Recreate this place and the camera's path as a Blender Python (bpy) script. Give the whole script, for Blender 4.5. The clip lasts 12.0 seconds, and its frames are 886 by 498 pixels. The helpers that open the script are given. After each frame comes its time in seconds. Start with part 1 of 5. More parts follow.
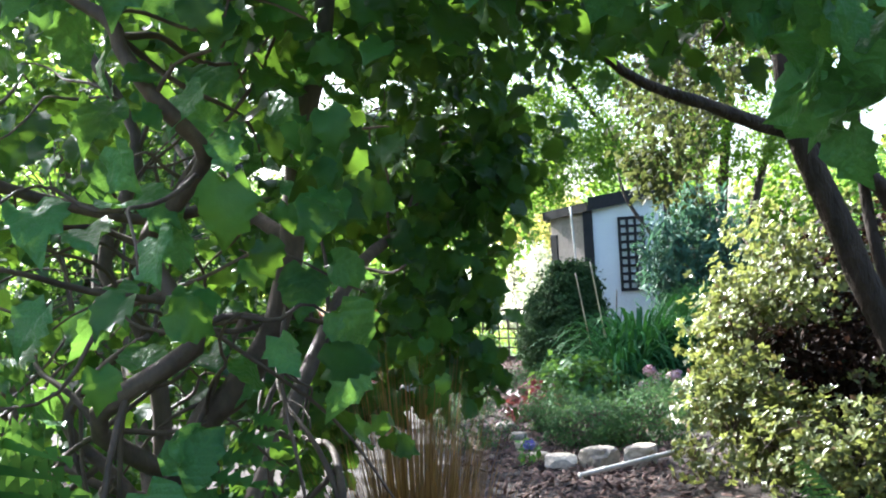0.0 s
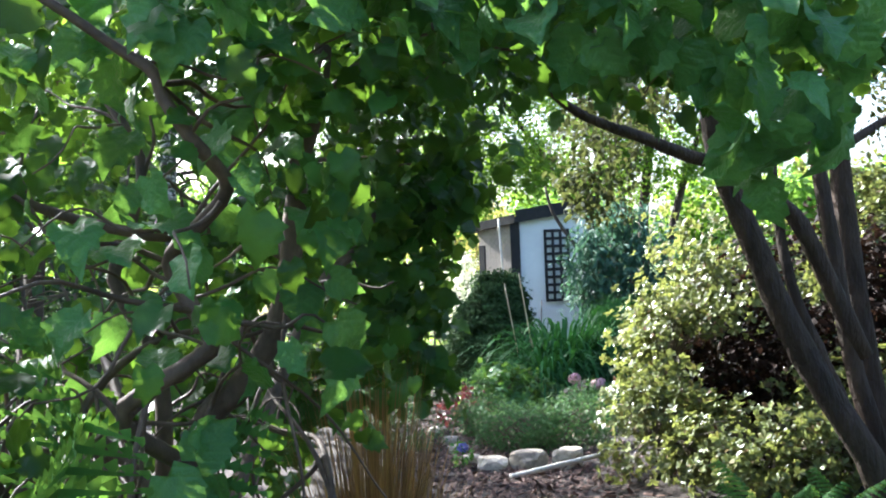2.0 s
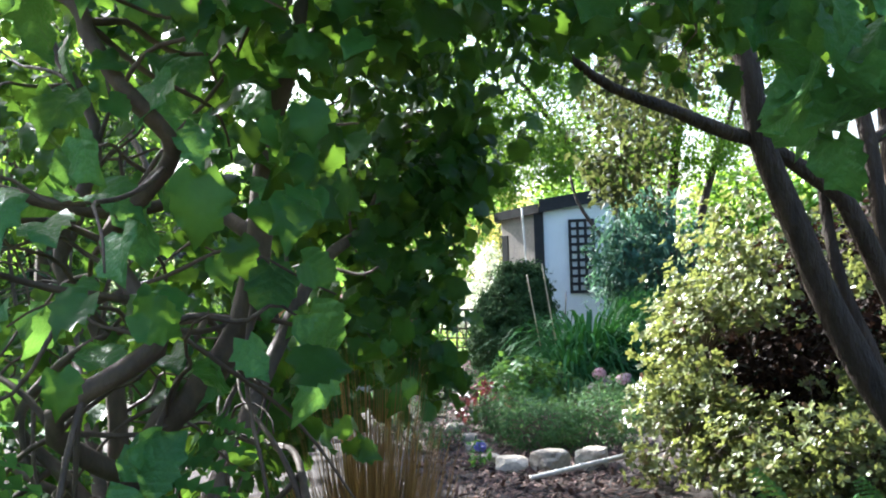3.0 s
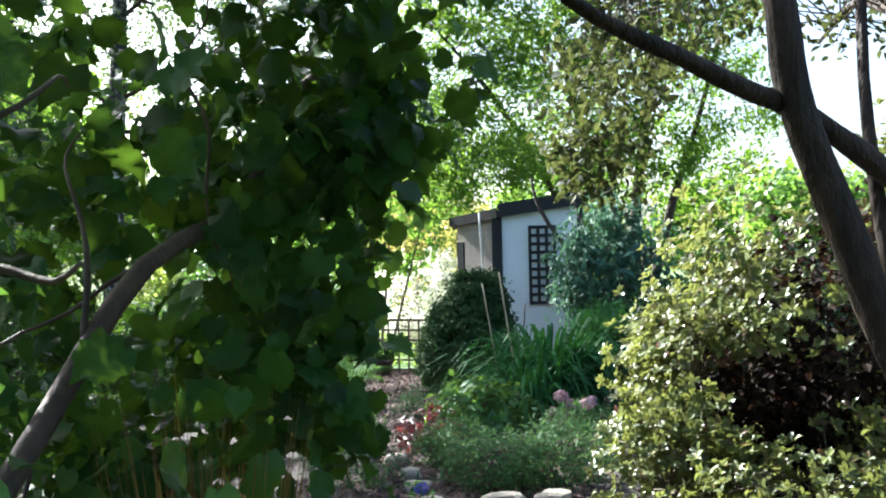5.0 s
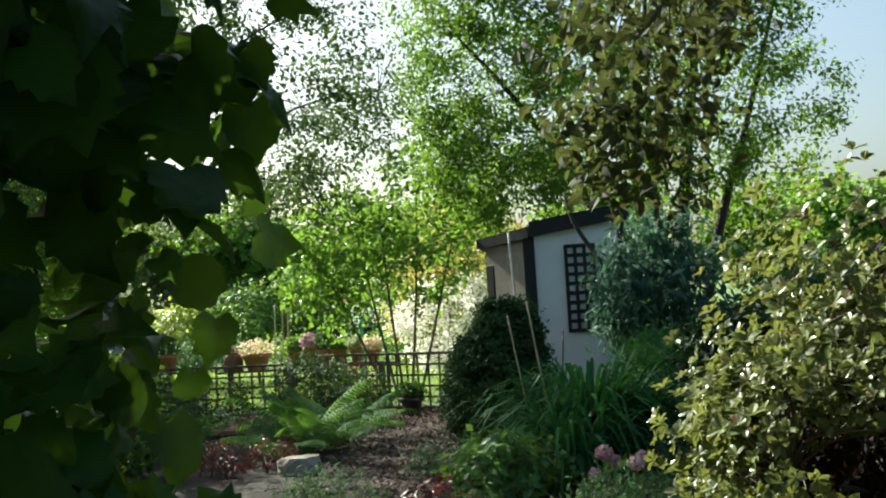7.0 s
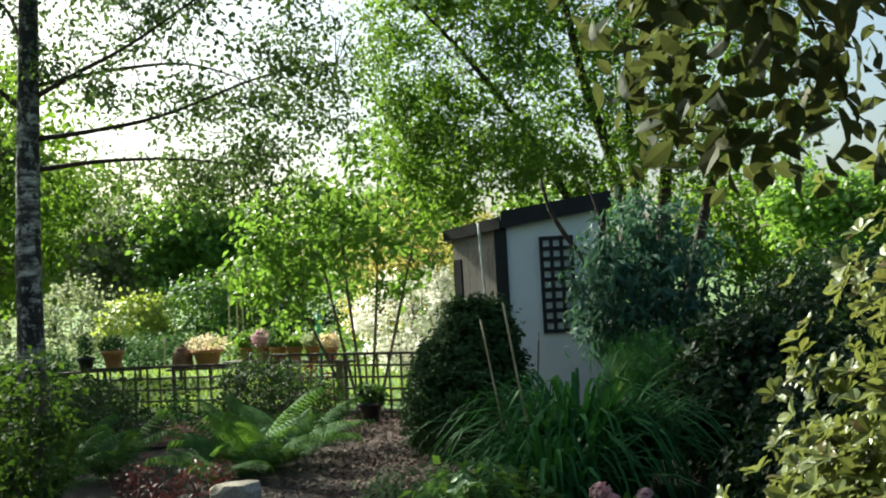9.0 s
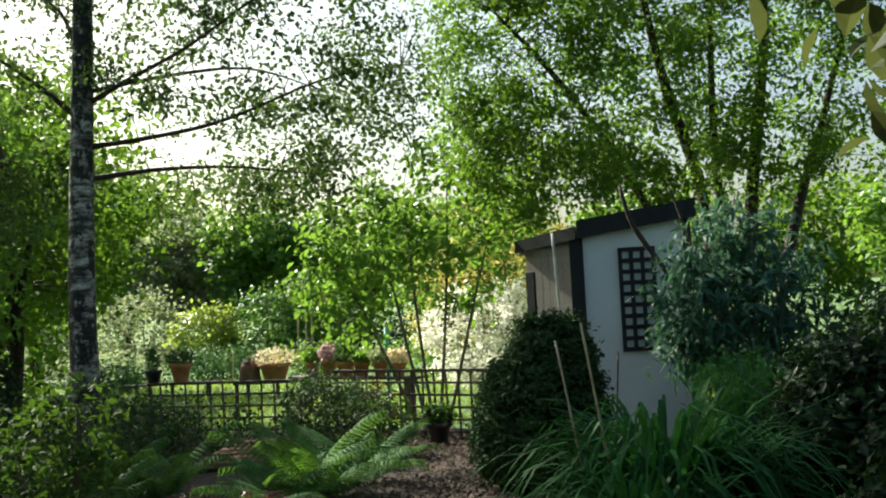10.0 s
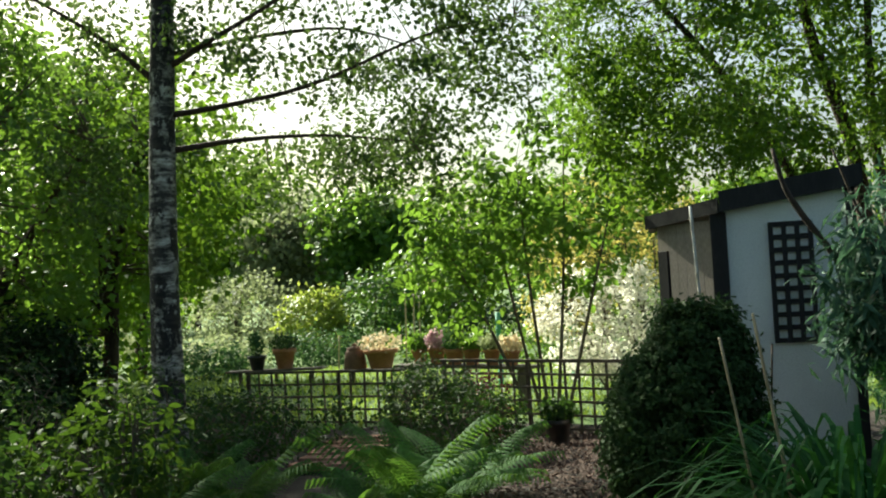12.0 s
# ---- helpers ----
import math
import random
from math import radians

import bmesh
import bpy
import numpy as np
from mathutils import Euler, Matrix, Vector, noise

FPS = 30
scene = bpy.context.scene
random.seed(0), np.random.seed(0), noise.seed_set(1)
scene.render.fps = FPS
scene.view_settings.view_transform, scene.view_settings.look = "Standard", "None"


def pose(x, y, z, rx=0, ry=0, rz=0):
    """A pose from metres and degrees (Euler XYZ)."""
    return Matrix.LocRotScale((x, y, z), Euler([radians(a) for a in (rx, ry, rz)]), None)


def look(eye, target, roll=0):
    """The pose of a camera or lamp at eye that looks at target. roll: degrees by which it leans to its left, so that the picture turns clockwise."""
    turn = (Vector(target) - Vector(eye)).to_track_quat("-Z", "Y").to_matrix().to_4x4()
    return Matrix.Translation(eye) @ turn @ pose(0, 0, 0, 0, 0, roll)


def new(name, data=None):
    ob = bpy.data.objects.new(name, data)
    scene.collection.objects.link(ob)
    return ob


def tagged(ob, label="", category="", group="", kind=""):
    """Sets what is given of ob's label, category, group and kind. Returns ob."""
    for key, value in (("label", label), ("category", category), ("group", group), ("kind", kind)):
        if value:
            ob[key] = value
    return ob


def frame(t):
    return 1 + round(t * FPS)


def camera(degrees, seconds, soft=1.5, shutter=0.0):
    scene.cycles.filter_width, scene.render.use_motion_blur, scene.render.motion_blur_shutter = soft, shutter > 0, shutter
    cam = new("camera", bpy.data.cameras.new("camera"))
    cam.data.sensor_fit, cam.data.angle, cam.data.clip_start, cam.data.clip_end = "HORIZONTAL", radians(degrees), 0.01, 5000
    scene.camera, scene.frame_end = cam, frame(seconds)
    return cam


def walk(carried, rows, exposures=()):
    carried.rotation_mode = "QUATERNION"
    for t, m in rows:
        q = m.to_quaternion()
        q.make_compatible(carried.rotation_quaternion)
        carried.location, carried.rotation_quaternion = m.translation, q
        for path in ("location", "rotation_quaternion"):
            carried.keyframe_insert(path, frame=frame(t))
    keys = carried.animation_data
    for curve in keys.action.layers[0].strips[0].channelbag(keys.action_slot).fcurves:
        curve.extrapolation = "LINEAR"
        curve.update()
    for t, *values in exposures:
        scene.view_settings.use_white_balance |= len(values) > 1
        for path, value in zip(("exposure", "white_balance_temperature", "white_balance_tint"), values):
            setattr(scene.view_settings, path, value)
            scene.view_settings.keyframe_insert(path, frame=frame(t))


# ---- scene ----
from math import sin, cos, pi, tau, atan2

cam = camera(44.7, 12.0, soft=2.0)
# seconds, eye, target, roll
PATH = [
    (0.0, (-0.767, -16.829, 1.291), (-1.001, -14.843, 1.326), -3.2),
    (0.5, (-0.794, -17.010, 1.306), (-0.963, -15.018, 1.338), -2.4),
    (1.0, (-0.817, -17.225, 1.320), (-0.946, -15.229, 1.342), -1.7),
    (1.5, (-0.835, -17.203, 1.320), (-0.958, -15.207, 1.344), -1.4),
    (2.0, (-0.853, -17.167, 1.317), (-0.943, -15.169, 1.359), -2.2),
    (2.5, (-0.836, -17.029, 1.301), (-0.933, -15.031, 1.336), -2.3),
    (2.7, (-0.813, -16.932, 1.301), (-0.946, -14.937, 1.327), -2.2),
    (4.3, (-0.880, -16.154, 1.275), (-1.013, -14.159, 1.322), -1.4),
    (4.5, (-0.876, -16.053, 1.259), (-1.017, -14.058, 1.298), -1.5),
    (5.0, (-0.776, -15.678, 1.289), (-0.838, -13.680, 1.330), -1.2),
    (5.5, (-0.772, -15.346, 1.296), (-0.751, -13.348, 1.376), -1.3),
    (6.0, (-0.700, -14.961, 1.304), (-0.670, -12.962, 1.363), -4.1),
    (6.5, (-0.523, -14.538, 1.288), (-0.676, -12.546, 1.392), -3.4),
    (6.7, (-0.560, -14.365, 1.310), (-0.704, -12.372, 1.403), -3.6),
    (8.3, (-0.614, -13.351, 1.464), (-0.765, -11.358, 1.538), -2.4),
    (8.5, (-0.616, -13.197, 1.445), (-0.762, -11.203, 1.511), -2.5),
    (9.0, (-0.674, -12.820, 1.425), (-0.750, -10.822, 1.490), -3.1),
    (9.5, (-0.678, -12.432, 1.420), (-0.788, -10.436, 1.508), -4.0),
    (10.0, (-0.684, -12.051, 1.464), (-0.894, -10.064, 1.556), -3.0),
    (10.5, (-0.745, -11.768, 1.435), (-0.929, -9.777, 1.496), -2.0),
    (11.0, (-0.866, -11.367, 1.464), (-1.065, -9.378, 1.532), -3.9),
    (11.5, (-0.936, -11.035, 1.472), (-1.276, -9.069, 1.609), -3.2),
    (12.0, (-0.937, -10.662, 1.480), (-1.349, -8.706, 1.550), -3.1),
]
walk(cam, [(t, look(e, g, r)) for t, e, g, r in PATH],
     exposures=[(0.0, 3.1, 5600, 12), (2.7, 3.05, 5600, 12), (4.5, 2.85, 5600, 10), (5.5, 2.3, 5800, 6), (6.5, 1.5, 6200, 0), (8.5, 1.52, 6250, -3), (10.0, 1.33, 6450, -4), (12.0, 1.24, 6600, -5)])

# ---- daylight: sun from beyond the garden's left, clear bright sky ----
SUN_FROM = Vector((-0.64, 0.60, 0.62)).normalized()
sky_world = bpy.data.worlds.new("sky")
scene.world = sky_world
sky_world.use_nodes = True
wn = sky_world.node_tree
sky = wn.nodes.new("ShaderNodeTexSky")
sky.sky_type, sky.sun_disc = "NISHITA", False
sky.sun_elevation = math.asin(SUN_FROM.z)
sky.sun_rotation = atan2(SUN_FROM.x, SUN_FROM.y)
sky.air_density, sky.dust_density = 1.0, 4.0
wn.links.new(sky.outputs[0], wn.nodes["Background"].inputs[0])
wn.nodes["Background"].inputs[1].default_value = 0.068
sun = new("sun", bpy.data.lights.new("sun", "SUN"))
sun.data.energy, sun.data.angle, sun.data.color = 5.0, radians(0.6), (1.0, 0.94, 0.82)
sun.matrix_world = look(tuple(SUN_FROM * 40), (0, 0, 0))

# ---- materials ----
def mat_base(name, rough=0.7):
    m = bpy.data.materials.new(name)
    m.use_nodes = True
    n = m.node_tree.nodes
    b = n["Principled BSDF"]
    b.inputs["Roughness"].default_value = rough
    return m, m.node_tree, n, b


def ramp(nt, src, stops):
    r = nt.nodes.new("ShaderNodeValToRGB")
    e = r.color_ramp.elements
    e[0].position, e[0].color = stops[0][0], (*stops[0][1], 1)
    e[1].position, e[1].color = stops[-1][0], (*stops[-1][1], 1)
    for p, c in stops[1:-1]:
        k = e.new(p)
        k.color = (*c, 1)
    nt.links.new(src, r.inputs[0])
    return r.outputs[0]


def noise_tex(nt, scale, detail=4.0, stretch=(1, 1, 1), rough=0.6):
    co = nt.nodes.new("ShaderNodeTexCoord")
    mp = nt.nodes.new("ShaderNodeMapping")
    mp.inputs["Scale"].default_value = stretch
    nz = nt.nodes.new("ShaderNodeTexNoise")
    nz.inputs["Scale"].default_value, nz.inputs["Detail"].default_value = scale, detail
    nz.inputs["Roughness"].default_value = rough
    nt.links.new(co.outputs["Object"], mp.inputs[0])
    nt.links.new(mp.outputs[0], nz.inputs[0])
    return nz.outputs[0]


def mixc(nt, fac, a, b, mode="MIX"):
    m = nt.nodes.new("ShaderNodeMix")
    m.data_type, m.blend_type = "RGBA", mode
    for sock, v in ((m.inputs[0], fac), (m.inputs[6], a), (m.inputs[7], b)):
        if isinstance(v, (int, float)):
            sock.default_value = v
        elif isinstance(v, tuple):
            sock.default_value = (*v, 1)
        else:
            nt.links.new(v, sock)
    return m.outputs[2]


def bump(nt, b, height, strength=0.4, dist=0.01):
    k = nt.nodes.new("ShaderNodeBump")
    k.inputs["Strength"].default_value, k.inputs["Distance"].default_value = strength, dist
    nt.links.new(height, k.inputs["Height"])
    nt.links.new(k.outputs[0], b.inputs["Normal"])


def surface(name, stops, scale=6.0, rough=0.75, fine=60.0, stretch=(1, 1, 1), bumpy=0.4, dist=0.008, metal=0.0, vary=0.0):
    """A weathered surface: broad stains, fine grain and relief."""
    m, nt, n, b = mat_base(name, rough)
    big = noise_tex(nt, scale, 5.0, stretch)
    small = noise_tex(nt, fine, 3.0, stretch)
    col = ramp(nt, big, stops)
    grain = ramp(nt, small, [(0.3, (0.72, 0.72, 0.72)), (0.7, (1.12, 1.12, 1.12))])
    col = mixc(nt, 1.0, col, grain, "MULTIPLY")
    if vary:
        info = n.new("ShaderNodeObjectInfo")
        tone = ramp(nt, info.outputs["Random"], [(0.0, (1 - vary,) * 3), (1.0, (1 + vary,) * 3)])
        col = mixc(nt, 1.0, col, tone, "MULTIPLY")
    nt.links.new(col, b.inputs["Base Color"])
    b.inputs["Metallic"].default_value = metal
    bump(nt, b, small, bumpy, dist)
    return m


def leaf(name, dark, light, glow, trans=0.35, rough=0.42, single=False, veins=0.0, third=None, gloss=0.4):
    """Leaf: colour varies leaf by leaf, light shines through."""
    m, nt, n, b = mat_base(name, rough)
    if single:
        rnd = n.new("ShaderNodeObjectInfo").outputs["Random"]
    else:
        rnd = n.new("ShaderNodeNewGeometry").outputs["Random Per Island"]
    stops = [(0.0, dark), (0.75, light)] if third is None else [(0.0, dark), (0.6, light), (0.85, light), (1.0, third)]
    col = ramp(nt, rnd, stops)
    spot = ramp(nt, noise_tex(nt, 35.0, 3.0), [(0.3, (0.75, 0.78, 0.7)), (0.7, (1.15, 1.12, 1.1))])
    col = mixc(nt, 1.0, col, spot, "MULTIPLY")
    nt.links.new(col, b.inputs["Base Color"])
    b.inputs["Specular IOR Level"].default_value = gloss
    if veins < 0:
        # side veins run forward from the midrib
        co = n.new("ShaderNodeTexCoord")
        sep = n.new("ShaderNodeSeparateXYZ")
        nt.links.new(co.outputs["Object"], sep.inputs[0])

        def calc(op, a, c):
            k = n.new("ShaderNodeMath")
            k.operation = op
            for i, q in enumerate((a, c)):
                if isinstance(q, (int, float)):
                    k.inputs[i].default_value = q
                else:
                    nt.links.new(q, k.inputs[i])
            return k.outputs[0]
        run = calc("MULTIPLY", calc("SUBTRACT", sep.outputs[1], calc("MULTIPLY", calc("ABSOLUTE", sep.outputs[0], 0), 0.75)), 30.0)
        ribs = calc("POWER", calc("MULTIPLY", calc("ADD", calc("SINE", run, 0), 1.0), 0.5), 3.0)
        mid = calc("LESS_THAN", calc("ABSOLUTE", sep.outputs[0], 0), 0.016)
        line = calc("MAXIMUM", ribs, mid)
        bump(nt, b, calc("ADD", calc("MULTIPLY", line, -1.0), calc("MULTIPLY", noise_tex(nt, 3.5, 3.0), 9.0)), 0.26, 0.05)
        col = mixc(nt, calc("MULTIPLY", line, 0.10), col, (0.16, 0.30, 0.09))
        nt.links.new(col, b.inputs["Base Color"])
    elif veins:
        bump(nt, b, noise_tex(nt, 55.0, 2.0), veins, 0.004)
    tr = n.new("ShaderNodeBsdfTranslucent")
    nt.links.new(mixc(nt, 0.6, col, glow), tr.inputs[0])
    mx = n.new("ShaderNodeMixShader")
    mx.inputs[0].default_value = trans
    nt.links.new(b.outputs[0], mx.inputs[1])
    nt.links.new(tr.outputs[0], mx.inputs[2])
    nt.links.new(mx.outputs[0], n["Material Output"].inputs[0])
    return m


def birch_bark():
    m, nt, n, b = mat_base("birch_bark", 0.7)
    bands = noise_tex(nt, 2.2, 6.0, (2.0, 2.0, 7.0), 0.7)
    black = noise_tex(nt, 2.6, 6.0, (2.2, 2.2, 1.4), 0.7)
    col = ramp(nt, bands, [(0.43, (0.03, 0.027, 0.024)), (0.53, (0.26, 0.24, 0.21)), (0.66, (0.62, 0.60, 0.55))])
    patch = ramp(nt, black, [(0.48, (1, 1, 1)), (0.53, (0.06, 0.05, 0.045))])
    col = mixc(nt, 1.0, col, patch, "MULTIPLY")
    nt.links.new(col, b.inputs["Base Color"])
    bump(nt, b, black, 0.7, 0.02)
    return m


# one hazel leaf in two tones: mass darkened as shaded, singles lightened as lit
M_HAZEL_SHADED = leaf("hazel_leaf_shaded", (0.008, 0.034, 0.008), (0.041, 0.120, 0.026), (0.26, 0.46, 0.03), 0.30, 0.42, veins=0.6, gloss=0.22)
M_HAZEL_ONE_LIT = leaf("hazel_leaf_single_lit", (0.027, 0.100, 0.029), (0.096, 0.235, 0.076), (0.26, 0.48, 0.04), 0.30, 0.38, single=True, veins=-1, gloss=0.3)
M_BIRCH = leaf("birch_leaf", (0.027, 0.0578, 0.0193), (0.0655, 0.1155, 0.0385), (0.22, 0.34, 0.06), 0.30, 0.55, gloss=0.2)
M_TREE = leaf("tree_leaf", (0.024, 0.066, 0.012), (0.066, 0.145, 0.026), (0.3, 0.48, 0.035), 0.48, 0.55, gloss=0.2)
M_OLIVE = leaf("olive_leaf", (0.016, 0.027, 0.01), (0.05, 0.066, 0.022), (0.17, 0.19, 0.05), 0.34, 0.6, third=(0.10, 0.080, 0.03), gloss=0.15)
M_BUSH = leaf("privet_leaf", (0.012, 0.025, 0.007), (0.150, 0.180, 0.058), (0.42, 0.46, 0.10), 0.26, 0.36, third=(0.10, 0.035, 0.025), gloss=0.3)
# reddish inner leaves, toned near black to carry the bush's inner shade
M_INNER_SHADE = leaf("shaded_inner_leaf", (0.006, 0.004, 0.003), (0.024, 0.012, 0.008), (0.10, 0.05, 0.03), 0.10, 0.7, gloss=0.1)
M_TEAL = leaf("buddleia_leaf", (0.025, 0.072, 0.049), (0.066, 0.142, 0.100), (0.14, 0.28, 0.13), 0.25, 0.6, gloss=0.2)
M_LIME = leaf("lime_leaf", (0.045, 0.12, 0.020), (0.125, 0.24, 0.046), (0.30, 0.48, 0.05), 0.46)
M_GOLD = leaf("gold_leaf", (0.20, 0.22, 0.05), (0.42, 0.40, 0.12), (0.65, 0.55, 0.14), 0.52)
M_DARK = leaf("dark_leaf", (0.010, 0.030, 0.010), (0.030, 0.068, 0.020), (0.12, 0.24, 0.03), 0.25, 0.55, gloss=0.2)
# toned dark as shaded; the few lime leaves stand for sunlit ones
M_SHADY = leaf("shaded_shrub_leaf", (0.009, 0.027, 0.007), (0.027, 0.064, 0.014), (0.18, 0.32, 0.03), 0.22, 0.7, gloss=0.2, third=(0.12, 0.17, 0.03))
M_LAUREL = leaf("laurel_leaf", (0.007, 0.020, 0.008), (0.020, 0.048, 0.016), (0.06, 0.14, 0.02), 0.18, 0.5, gloss=0.18)
M_YELLOW = leaf("yellow_leaf", (0.12, 0.19, 0.03), (0.28, 0.37, 0.08), (0.55, 0.62, 0.10), 0.5)
M_CONIFER = leaf("conifer_needle", (0.024, 0.055, 0.018), (0.062, 0.112, 0.036), (0.06, 0.13, 0.03), 0.12, 0.7, gloss=0.15)
M_LILY = leaf("daylily_blade", (0.014, 0.060, 0.018), (0.040, 0.135, 0.036), (0.10, 0.32, 0.04), 0.20, 0.6, gloss=0.1)
M_FERN = leaf("fern_frond", (0.025, 0.088, 0.023), (0.060, 0.165, 0.042), (0.28, 0.50, 0.05), 0.28, 0.65, gloss=0.12)
M_FRESH = leaf("fresh_leaf", (0.026, 0.09, 0.022), (0.07, 0.185, 0.04), (0.28, 0.46, 0.05), 0.32, 0.5)
M_SEDGE = leaf("sedge_blade", (0.16, 0.075, 0.022), (0.34, 0.19, 0.055), (0.40, 0.24, 0.05), 0.25, 0.6)
M_SILVER = leaf("silver_leaf", (0.022, 0.074, 0.024), (0.062, 0.145, 0.048), (0.18, 0.30, 0.09), 0.25, 0.6, gloss=0.15)
M_PALE = leaf("pale_leaf", (0.112, 0.152, 0.08), (0.272, 0.304, 0.192), (0.50, 0.56, 0.26), 0.5, 0.6)
M_RED = leaf("heuchera_leaf", (0.032, 0.009, 0.011), (0.10, 0.024, 0.027), (0.25, 0.06, 0.05), 0.25)
M_PINK = leaf("pink_petal", (0.42, 0.22, 0.28), (0.66, 0.46, 0.52), (0.6, 0.35, 0.4), 0.3, 0.6)
M_CREAM = leaf("cream_petal", (0.75, 0.60, 0.40), (0.86, 0.80, 0.68), (0.8, 0.6, 0.3), 0.3, 0.6)
M_BLUE = leaf("blue_petal", (0.10, 0.10, 0.45), (0.22, 0.20, 0.65), (0.2, 0.2, 0.6), 0.3, 0.6)
M_WHITEP = leaf("white_petal", (0.66, 0.64, 0.58), (0.84, 0.82, 0.77), (0.9, 0.87, 0.78), 0.62, 0.6)
M_BARK = surface("bark", [(0.3, (0.020, 0.011, 0.006)), (0.7, (0.072, 0.044, 0.027))], 7, 0.85, 34, (1, 1, 0.3), 1.0, 0.03)
M_HBARK = surface("hazel_bark", [(0.3, (0.038, 0.022, 0.013)), (0.7, (0.14, 0.092, 0.060))], 9, 0.7, 60, (1, 1, 0.6), 0.6, 0.006)
M_TWIG = surface("twig_bark", [(0.3, (0.06, 0.045, 0.03)), (0.7, (0.14, 0.11, 0.07))], 12, 0.8, 80)
M_BIRCHB = birch_bark()
M_SOIL = surface("soil", [(0.3, (0.016, 0.011, 0.008)), (0.7, (0.046, 0.031, 0.023))], 3.0, 0.95, 45, bumpy=1.0, dist=0.02)
M_MULCH = surface("mulch", [(0.35, (0.012, 0.008, 0.007)), (0.65, (0.045, 0.028, 0.024))], 4.0, 0.95, 60, bumpy=1.0, dist=0.02)
M_CHIP = leaf("bark_chip", (0.012, 0.007, 0.006), (0.15, 0.088, 0.072), (0.2, 0.12, 0.08), 0.02, 0.85)
M_LAWN = surface("lawn", [(0.3, (0.07, 0.14, 0.03)), (0.7, (0.15, 0.24, 0.06))], 1.2, 0.9, 80, bumpy=1.0, dist=0.03)
M_GRASS = leaf("grass_blade", (0.06, 0.13, 0.025), (0.15, 0.25, 0.05), (0.40, 0.52, 0.07), 0.5)
M_RENDER = surface("white_render", [(0.3, (0.76, 0.77, 0.76)), (0.7, (0.86, 0.87, 0.86))], 2.5, 0.85, 90, bumpy=0.35, dist=0.006)
M_BEIGE = surface("beige_boarding", [(0.3, (0.31, 0.265, 0.23)), (0.7, (0.40, 0.345, 0.30))], 3.0, 0.8, 70, (1, 1, 0.3), 0.3)
M_BLACK = surface("black_timber", [(0.3, (0.012, 0.012, 0.013)), (0.7, (0.028, 0.027, 0.027))], 5, 0.85, 50, (1, 1, 0.3), 0.4)
M_FELT = surface("roof_felt", [(0.3, (0.03, 0.03, 0.028)), (0.7, (0.075, 0.07, 0.065))], 4, 0.9, 90, bumpy=0.6)
M_FENCE = surface("fence_timber", [(0.3, (0.055, 0.042, 0.030)), (0.7, (0.14, 0.11, 0.08))], 6, 0.8, 60, (1, 1, 0.4), 0.5, vary=0.2)
M_CANE = surface("bamboo_cane", [(0.3, (0.36, 0.27, 0.15)), (0.7, (0.58, 0.46, 0.28))], 8, 0.5, 40, (1, 1, 0.2), 0.3)
M_POLE = surface("pale_pole", [(0.3, (0.55, 0.52, 0.46)), (0.7, (0.75, 0.72, 0.66))], 8, 0.5, 40, (1, 1, 0.2), 0.3)
M_STONE = surface("pale_stone", [(0.3, (0.27, 0.22, 0.165)), (0.7, (0.50, 0.45, 0.37))], 5, 0.85, 40, bumpy=0.7, dist=0.012, vary=0.4)
M_TERRA = surface("terracotta", [(0.3, (0.36, 0.15, 0.07)), (0.7, (0.52, 0.25, 0.13))], 6, 0.8, 60, vary=0.15)
M_JAR = surface("weathered_clay", [(0.3, (0.11, 0.060, 0.042)), (0.7, (0.24, 0.13, 0.09))], 6, 0.9, 50)
M_BLKPOT = surface("black_plastic", [(0.3, (0.014, 0.014, 0.014)), (0.7, (0.03, 0.03, 0.03))], 6, 0.4, 60)
M_BRICK = surface("old_brick", [(0.3, (0.24, 0.11, 0.07)), (0.7, (0.40, 0.22, 0.15))], 8, 0.9, 70, bumpy=0.7, vary=0.25)
M_GREENTUBE = surface("green_netting", [(0.3, (0.10, 0.42, 0.26)), (0.7, (0.20, 0.55, 0.38))], 6, 0.6, 60)

# ---- building helpers ----
rng = np.random.default_rng(7)


def mesh_np(name, verts, polys, mat, smooth=False):
    """verts (n,3); polys: list of (k,m) index arrays."""
    me = bpy.data.meshes.new(name)
    verts = np.asarray(verts, dtype=np.float32)
    me.vertices.add(len(verts))
    me.vertices.foreach_set("co", verts.ravel())
    idx = np.concatenate([np.asarray(p, dtype=np.int32).ravel() for p in polys])
    size = np.concatenate([np.full(len(p), np.asarray(p).shape[1], dtype=np.int32) for p in polys])
    start = np.concatenate(([0], np.cumsum(size)[:-1])).astype(np.int32)
    me.loops.add(len(idx))
    me.loops.foreach_set("vertex_index", idx)
    me.polygons.add(len(size))
    me.polygons.foreach_set("loop_start", start)
    me.polygons.foreach_set("use_smooth", np.full(len(size), smooth, dtype=bool))
    me.update(calc_edges=True)
    if mat:
        me.materials.append(mat)
    return me


def ground_z(x, y):
    return float(np.interp(y, [-9.5, -6, -1, 2.5, 8, 40], [0, -0.08, -0.27, -0.46, -0.5, -0.5])) + 0.02 * sin(x * 2.1 + y) * cos(y * 1.7 - x)


def thing(name, base, label, category, group="", kind=""):
    ob = new(name)
    ob.empty_display_size = 0.1
    ob.location = base
    return tagged(ob, label, category, group, kind)


def part(name, me, parent, label="", at=None):
    """A mesh with world places in it becomes a part of parent."""
    ob = new(name, me)
    ob.parent = parent
    ob.location = (0, 0, 0) if at is None else at
    return tagged(ob, label) if label else ob


